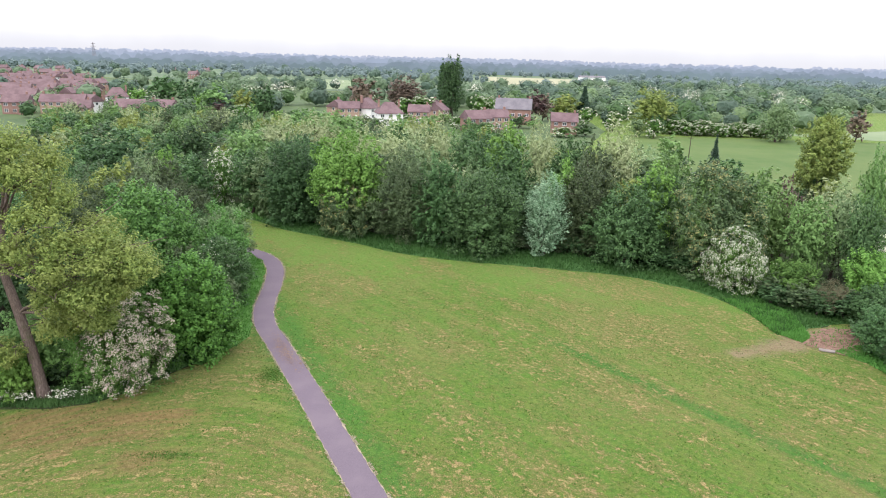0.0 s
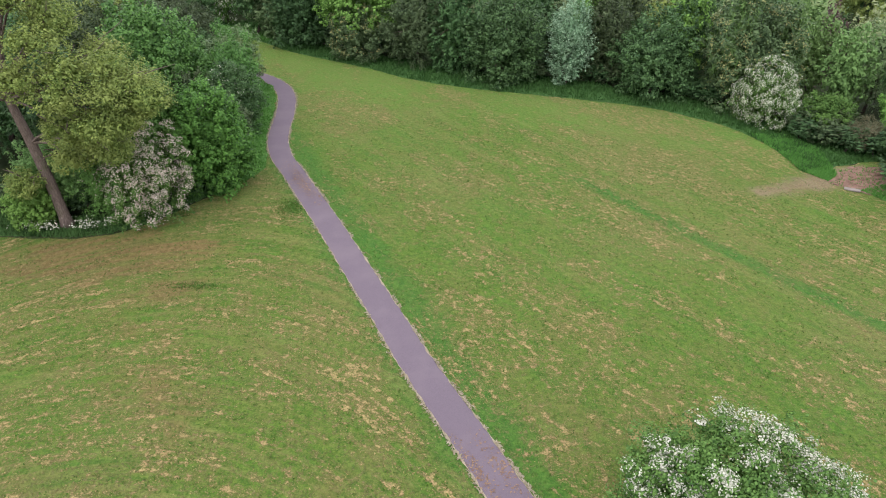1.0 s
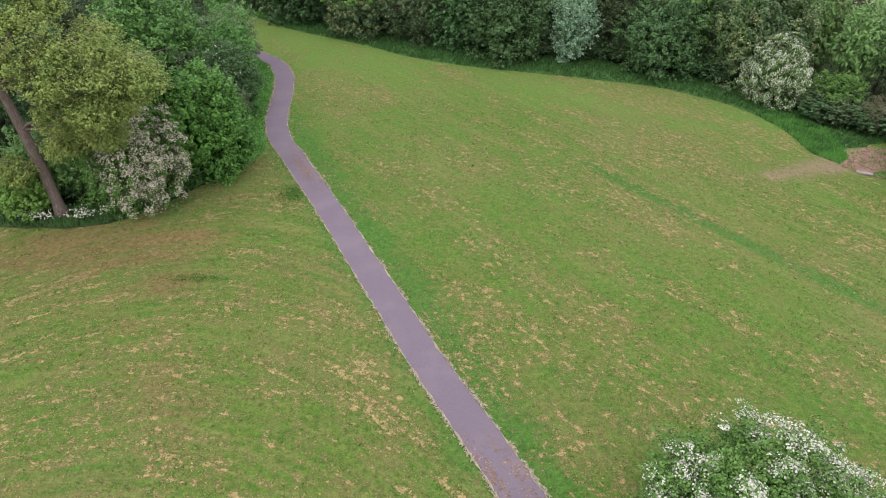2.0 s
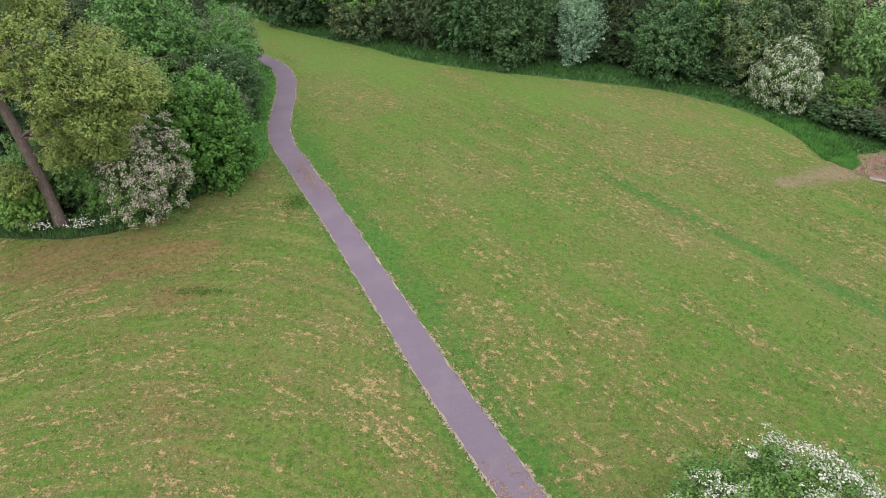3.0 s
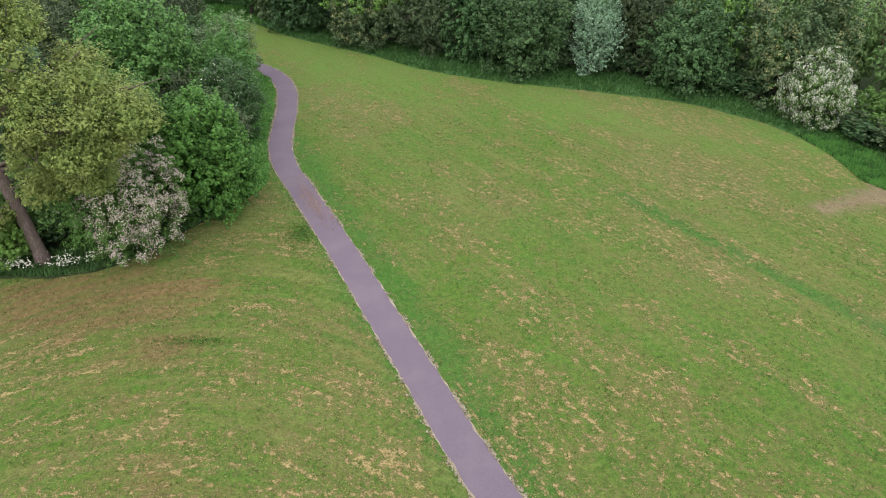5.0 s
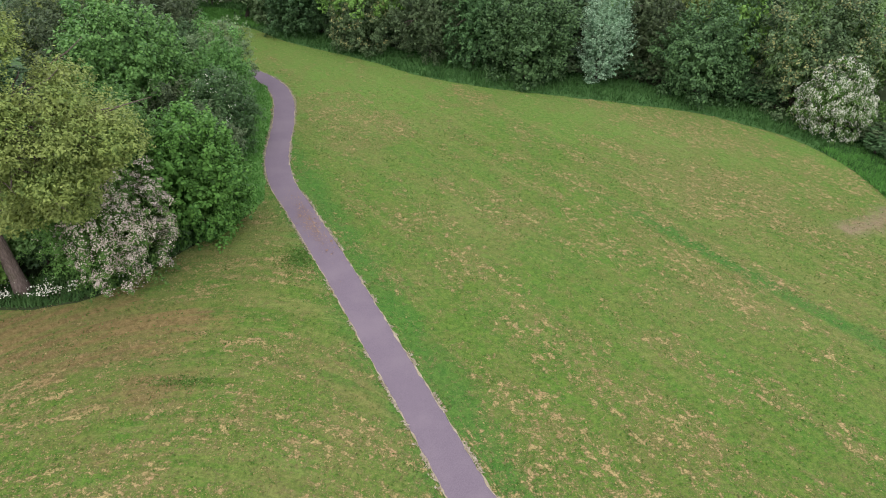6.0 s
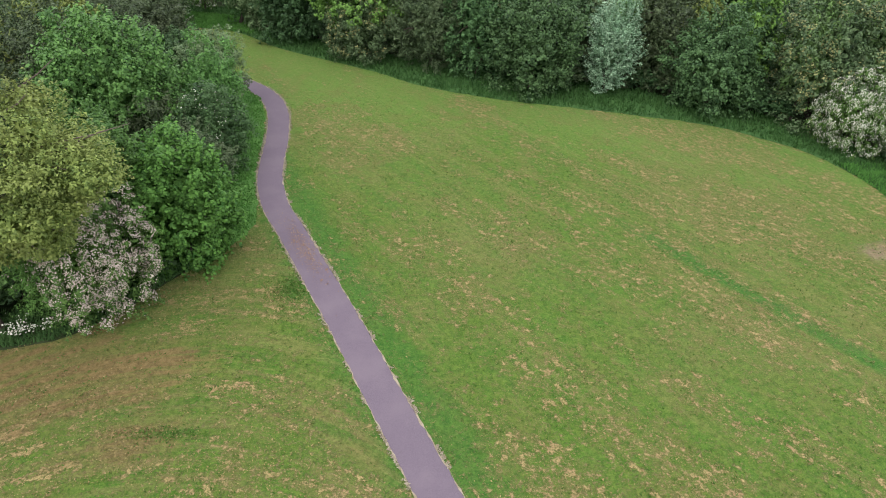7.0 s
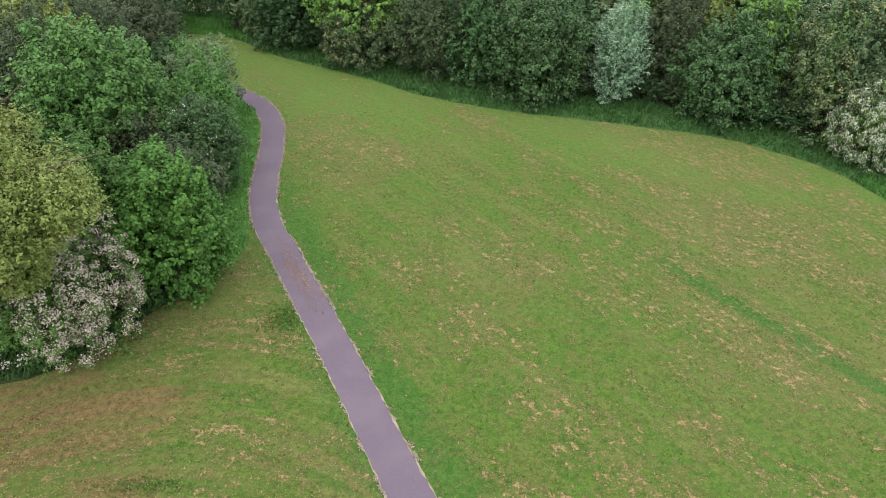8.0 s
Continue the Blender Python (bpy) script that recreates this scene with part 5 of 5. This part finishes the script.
# ---- far distance: low wooded ridges on the horizon, a glowing backdrop with haze painted in ----
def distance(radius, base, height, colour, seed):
    n = Nodes("hazed_ridge_glow")
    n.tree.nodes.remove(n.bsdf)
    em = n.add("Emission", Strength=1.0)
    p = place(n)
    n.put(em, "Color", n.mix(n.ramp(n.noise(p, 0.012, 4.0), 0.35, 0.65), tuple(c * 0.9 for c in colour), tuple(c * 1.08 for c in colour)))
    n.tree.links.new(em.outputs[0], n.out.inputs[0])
    bm = bmesh.new()
    last = None
    rng = np.random.default_rng(seed)
    span = np.linspace(-1.0, 1.0, 2600)
    tops = np.zeros(len(span))
    for c, half, tall in zip(rng.uniform(-1, 1, 700), rng.uniform(4, 13, 700) / radius, rng.uniform(5, 15, 700)):
        if noise.noise(Vector((c * 7, seed, 4))) > -0.25:
            tops = np.maximum(tops, tall * np.sqrt(np.clip(1 - ((span - c) / half) ** 2, 0, 1)))
    for a, crown in zip(span, tops):
        x, y = math.sin(a) * radius, math.cos(a) * radius
        top = height * (0.72 + 0.16 * noise.noise(Vector((a * 4.5, seed, 0))) + 0.08 * noise.noise(Vector((a * 34, seed, 2)))) + crown * 0.8 + 1.2 * noise.noise(Vector((a * 700, seed, 5)))
        row = (bm.verts.new((x, y, base)), bm.verts.new((x, y, max(base + 2, base + top))))
        if last:
            bm.faces.new((last[0], row[0], row[1], last[1]))
        last = row
    tagged(part("backdrop", bm, n.mat), "wooded ridge backdrop on the horizon, glowing in painted blue-grey haze", "backdrop", kind="structure")


def haze_glow_band(radius, height):
    """An added glowing sheet painted as pale lavender air over the far ridges, fading up into the white cloud."""
    n = Nodes("horizon_haze_glow")
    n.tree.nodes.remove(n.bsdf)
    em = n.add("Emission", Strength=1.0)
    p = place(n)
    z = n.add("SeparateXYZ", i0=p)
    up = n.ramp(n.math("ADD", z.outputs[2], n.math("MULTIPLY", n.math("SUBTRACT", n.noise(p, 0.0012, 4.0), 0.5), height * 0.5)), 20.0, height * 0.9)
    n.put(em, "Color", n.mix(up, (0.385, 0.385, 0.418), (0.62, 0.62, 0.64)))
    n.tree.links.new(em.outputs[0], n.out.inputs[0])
    bm = bmesh.new()
    last = None
    for i in range(121):
        a = -1.1 + 2.2 * i / 120
        row = (bm.verts.new((math.sin(a) * radius, math.cos(a) * radius, -40)), bm.verts.new((math.sin(a) * radius, math.cos(a) * radius, height)))
        if last:
            bm.faces.new((last[0], row[0], row[1], last[1]))
        last = row
    tagged(part("backdrop", bm, n.mat), "glowing backdrop sheet painted as pale lavender haze above the horizon", "backdrop", kind="structure")


haze_glow_band(4300, 330)
# farther ridges glow paler and bluer, which paints the haze between them
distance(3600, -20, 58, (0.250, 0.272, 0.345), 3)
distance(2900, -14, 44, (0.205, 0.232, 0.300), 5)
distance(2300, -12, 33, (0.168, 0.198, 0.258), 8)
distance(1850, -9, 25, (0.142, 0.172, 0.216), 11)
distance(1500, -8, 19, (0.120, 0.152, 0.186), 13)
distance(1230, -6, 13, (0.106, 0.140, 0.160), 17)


def pylon(x, y, tall):
    """A lattice mast with three pairs of arms."""
    root = new("electricity_pylon")
    root.location = (x, y, 0)
    wide = lambda z: 3.2 * (1 - z / tall) + 0.5
    for sx in (-1, 1):
        for sy in (-1, 1):
            part("leg", tube(bmesh.new(), [(sx * wide(z), sy * wide(z), z) for z in (-0.2, tall * 0.6, tall)], [0.35, 0.3, 0.22], 5), SLATE, root)
    for z in (0.66, 0.8, 0.93):
        part("arm", block(bmesh.new(), 0, 0, tall * z, 13 - 5 * abs(z - 0.66) / 0.27, 0.5, 0.7), SLATE, root)
    tagged(root, "grey lattice electricity pylon far off in the valley", "pylon")


pylon(-655, 1450, 40)

# ---- loose cover: clippings, rank grass, cow parsley ----
rng = np.random.default_rng(9)
lawn = [(-75, 41), (-29.7, 40), (-23.6, 40), (-20.6, 41.2), (-16.9, 45), (-13.2, 51.5), (-12, 54)] + [(p.x + 1.4, p.y) for p in WAY if 54 < p.y < 86] + \
       [(-24, 100), (-17, 96), (-11.3, 92.3), (-4.7, 88.2), (1, 83.8), (9, 80.2), (23, 76.6), (34, 72), (41, 61), (41, 55), (44, 49), (47, 36), (52, 20), (60, 0), (-40, 0)]
x, y = rng.uniform(-45, 55, 1500000), rng.uniform(2, 100, 1500000)
ok = inside(lawn, x, y) & (np.abs(off_path(x, y)) > 1.5)
ok &= rng.random(len(x)) < np.clip((y + 60) / 160, 0.3, 1) * np.clip((dryness(x, y) + rng.normal(size=len(x)) * 0.035 - 0.45) * 2.6, 0.01, 0.5)
flat = np.stack([x[ok], y[ok]], 1)
flat = flat[:250000]
pos = np.stack([flat[:, 0], flat[:, 1], rng.uniform(0.02, 0.085, len(flat))], axis=1)
nrm = np.stack([rng.normal(size=len(flat)) * 0.5, rng.normal(size=len(flat)) * 0.5, np.ones(len(flat))], axis=1)
tagged(loose_part("dry_clippings", leaves(rng, pos, nrm, 0.07, 0.045, 3, 0.0, 0.25), 3, LEAF["straw"]), "dry straw-coloured mowing clippings scattered on the grass", "clippings", kind="stuff")

# loose clods and grass tufts on the bare soil
k = 520
cx, cy = rng.uniform(42.5, 51.5, k), rng.uniform(50.2, 58, k)
ok = inside(SOIL_RIM, cx, cy)
cx, cy = cx[ok], cy[ok]
ball = bmesh.new()
bmesh.ops.create_icosphere(ball, subdivisions=1, radius=1.0)
tri = np.array([[c.co[:] for c in f.verts] for f in ball.faces])[None]
ball.free()
girth = rng.uniform(0.05, 0.17, (len(cx), 1, 1, 1)) * rng.uniform(0.7, 1.3, (len(cx), 1, 1, 3)) * np.array([1, 1, 0.55])
clods = np.stack([cx, cy, np.full(len(cx), 0.05)], 1)[:, None, None, :] + tri * girth
tagged(loose_part("soil_clods", clods.reshape(-1, 3), 3, SOIL), "loose reddish clods on the bare soil", "soil", kind="stuff")

# straw swept on to the path
k = 1500
s = rng.choice([0, 1], k, p=[0.6, 0.4])
yy = np.where(s == 0, rng.normal(50.8, 1.9, k), rng.normal(17.6, 1.2, k))
xx = np.interp(yy, way_y, way_x) + np.where(s == 0, rng.normal(0.15, 0.45, k), np.where(rng.random(k) < 0.5, rng.normal(-0.75, 0.22, k), rng.normal(0.6, 0.3, k)))
pos = np.stack([xx, yy, rng.uniform(0.03, 0.05, k)], axis=1)
nrm = np.stack([rng.normal(size=k) * 0.2, rng.normal(size=k) * 0.2, np.ones(k)], axis=1)
tagged(loose_part("dry_clippings", leaves(rng, pos, nrm, 0.085, 0.05, 4, 0.0, 0.4), 4, LEAF["rust"]), "rusty dry clippings blown on to the path", "clippings", kind="stuff")

# dead grass heaped in clumps along both rims of the path
k = 8000
yy = rng.uniform(2, 84, k)
s = np.where(rng.random(k) < 0.6, 1, -1)
ok = hash_noise(yy, s * 9.0, 0.9, 17) * 0.6 + hash_noise(yy, s * 5.0, 2.6, 18) * 0.4 > 0.46
yy, s = yy[ok], s[ok]
slope = np.interp(yy, way_y, np.gradient(way_x, way_y))
xx = np.interp(yy, way_y, way_x) + s * (1.08 + np.abs(rng.normal(0, 0.09, len(yy)))) * np.sqrt(1 + slope ** 2)
pos = np.stack([xx, yy, rng.uniform(0.03, 0.09, len(yy))], axis=1)
nrm = np.stack([rng.normal(size=len(yy)) * 0.4, rng.normal(size=len(yy)) * 0.4, np.ones(len(yy))], axis=1)
tagged(loose_part("dry_clippings", leaves(rng, pos, nrm, 0.15, 0.055, 4, 0.0, 0.35), 4, LEAF["dead"]), "dead pale grass in clumps along the rims of the path", "clippings", kind="stuff")


def blades(name, poly, count, height, material, label, category, seed, width=0.07, skip=None):
    rng = np.random.default_rng(seed)
    xs, ys = [p[0] for p in poly], [p[1] for p in poly]
    x, y = rng.uniform(min(xs), max(xs), count), rng.uniform(min(ys), max(ys), count)
    ok = inside(poly, x, y)
    if skip:
        ok &= ~inside(skip, x, y)
    x, y = x[ok], y[ok]
    h = height * (0.5 + 0.9 * hash_noise(x, y, 0.8, seed)) * rng.uniform(0.6, 1.2, len(x))
    a = rng.uniform(0, 6.283, len(x))
    dx, dy = np.cos(a) * width, np.sin(a) * width
    lean = rng.normal(size=(2, len(x))) * 0.35 * h
    z = np.full(len(x), 0.02)
    v = np.stack([np.stack([x - dx, y - dy, z], 1), np.stack([x + dx, y + dy, z], 1), np.stack([x + lean[0], y + lean[1], h], 1)], 1)
    tagged(loose_part(name, v, 3, material), label, category, kind="stuff")


blades("rank_grass", belt_verge, 130000, 0.5, LEAF["blade"], "uncut rank grass along the tree belt", "grass", 21, skip=clearing)
blades("rank_grass", side_verge, 42000, 0.18, LEAF["lush"], "uncut bright grass between path and shrubs", "grass", 22)
tongue = [(40.6, 66), (41.6, 61), (41.6, 56.2), (43.2, 53.6), (44.8, 55.0), (45.4, 57.4), (46.6, 61.5), (45, 66)]
sheet("verge", tongue, 0.034, SIDE, "bright uncut grass beside the bare soil", "grass verge", 0.3, 0.4, seed=19)
blades("rank_grass", tongue, 12000, 0.35, LEAF["lush"], "uncut bright grass beside the bare soil", "grass", 26)
blades("rank_grass", SOIL_RIM, 900, 0.22, LEAF["lush"], "thin grass tufts sprouting on the bare soil", "grass", 27)
blades("rank_grass", soil_verge, 9000, 0.3, LEAF["lush"], "uncut bright grass below the bare soil", "grass", 24)
blades("rank_grass", clearing, 16000, 0.3, LEAF["lush"], "uncut light-green grass in the clearing", "grass", 25)
under = [(-45, 41.2), (-29.7, 40.1), (-23.6, 40.1), (-21.2, 40.8), (-19.2, 42.3), (-17.6, 44.4), (-16.3, 46.6), (-14.4, 49.4), (-13.6, 52.6), (-15.5, 53), (-18, 47), (-21, 44), (-24, 43.2), (-45, 44)]
blades("weeds", under, 60000, 0.5, LEAF["nettle"], "nettles and rank weeds at the foot of the trees", "weeds", 23, 0.05)
k = 1300
bx = rng.uniform(-29, -18.5, k)
by = np.interp(bx, [-29, -26, -23.6, -20.6, -18.2], [40.4, 40.2, 40.4, 41.4, 43.6]) + np.abs(rng.normal(0, 0.8, k))
ok = hash_noise(bx, by, 1.3, 31) * 0.6 + hash_noise(bx, by, 3.0, 32) * 0.4 > 0.58
pos = np.stack([bx, by, rng.uniform(0.5, 1.15, k)], axis=1)[ok]
nrm = np.stack([rng.normal(size=len(pos)) * 0.4, rng.normal(size=len(pos)) * 0.4 - 0.3, np.ones(len(pos))], axis=1)
tagged(loose_part("cow_parsley", leaves(rng, pos, nrm, 0.10, 0.09), 4, LEAF["bloom"]), "white cow parsley flowering at the foot of the trees", "wild flowers", kind="stuff")

# short uneven tufts in the greener parts of the sward
k = 60000
tx, ty = rng.uniform(-34, 46, k), rng.uniform(8, 92, k)
ok = inside(lawn, tx, ty) & (np.abs(off_path(tx, ty)) > 1.3) & (hash_noise(tx, ty, 0.5, 12) * 0.5 + hash_noise(tx, ty, 1.9, 13) * 0.5 > 0.47) & (88 - 0.47 * tx - ty > rng.uniform(6, 22, k))
tx, ty = tx[ok], ty[ok]
tx = np.concatenate([tx, rng.normal(-7.9, 0.75, 700), rng.normal(-12.9, 1.1, 260)])
ty = np.concatenate([ty, rng.normal(46.0, 0.95, 700), rng.normal(33.7, 0.25, 260)])
keep = np.abs(off_path(tx, ty)) > 1.2
tx, ty = tx[keep], ty[keep]
h = rng.uniform(0.05, 0.13, len(tx))
a = rng.uniform(0, 6.283, len(tx))
wx, wy = np.cos(a) * 0.055, np.sin(a) * 0.055
lx, ly = rng.normal(size=len(tx)) * 0.07, rng.normal(size=len(tx)) * 0.07
z0 = np.full(len(tx), 0.004)
v = np.stack([np.stack([tx - wx, ty - wy, z0], 1), np.stack([tx + wx, ty + wy, z0], 1), np.stack([tx + lx, ty + ly, h], 1)], 1)
tagged(loose_part("grass_tufts", v, 3, LEAF["tuft"]), "short uneven green tufts of the mown sward", "grass", kind="stuff")
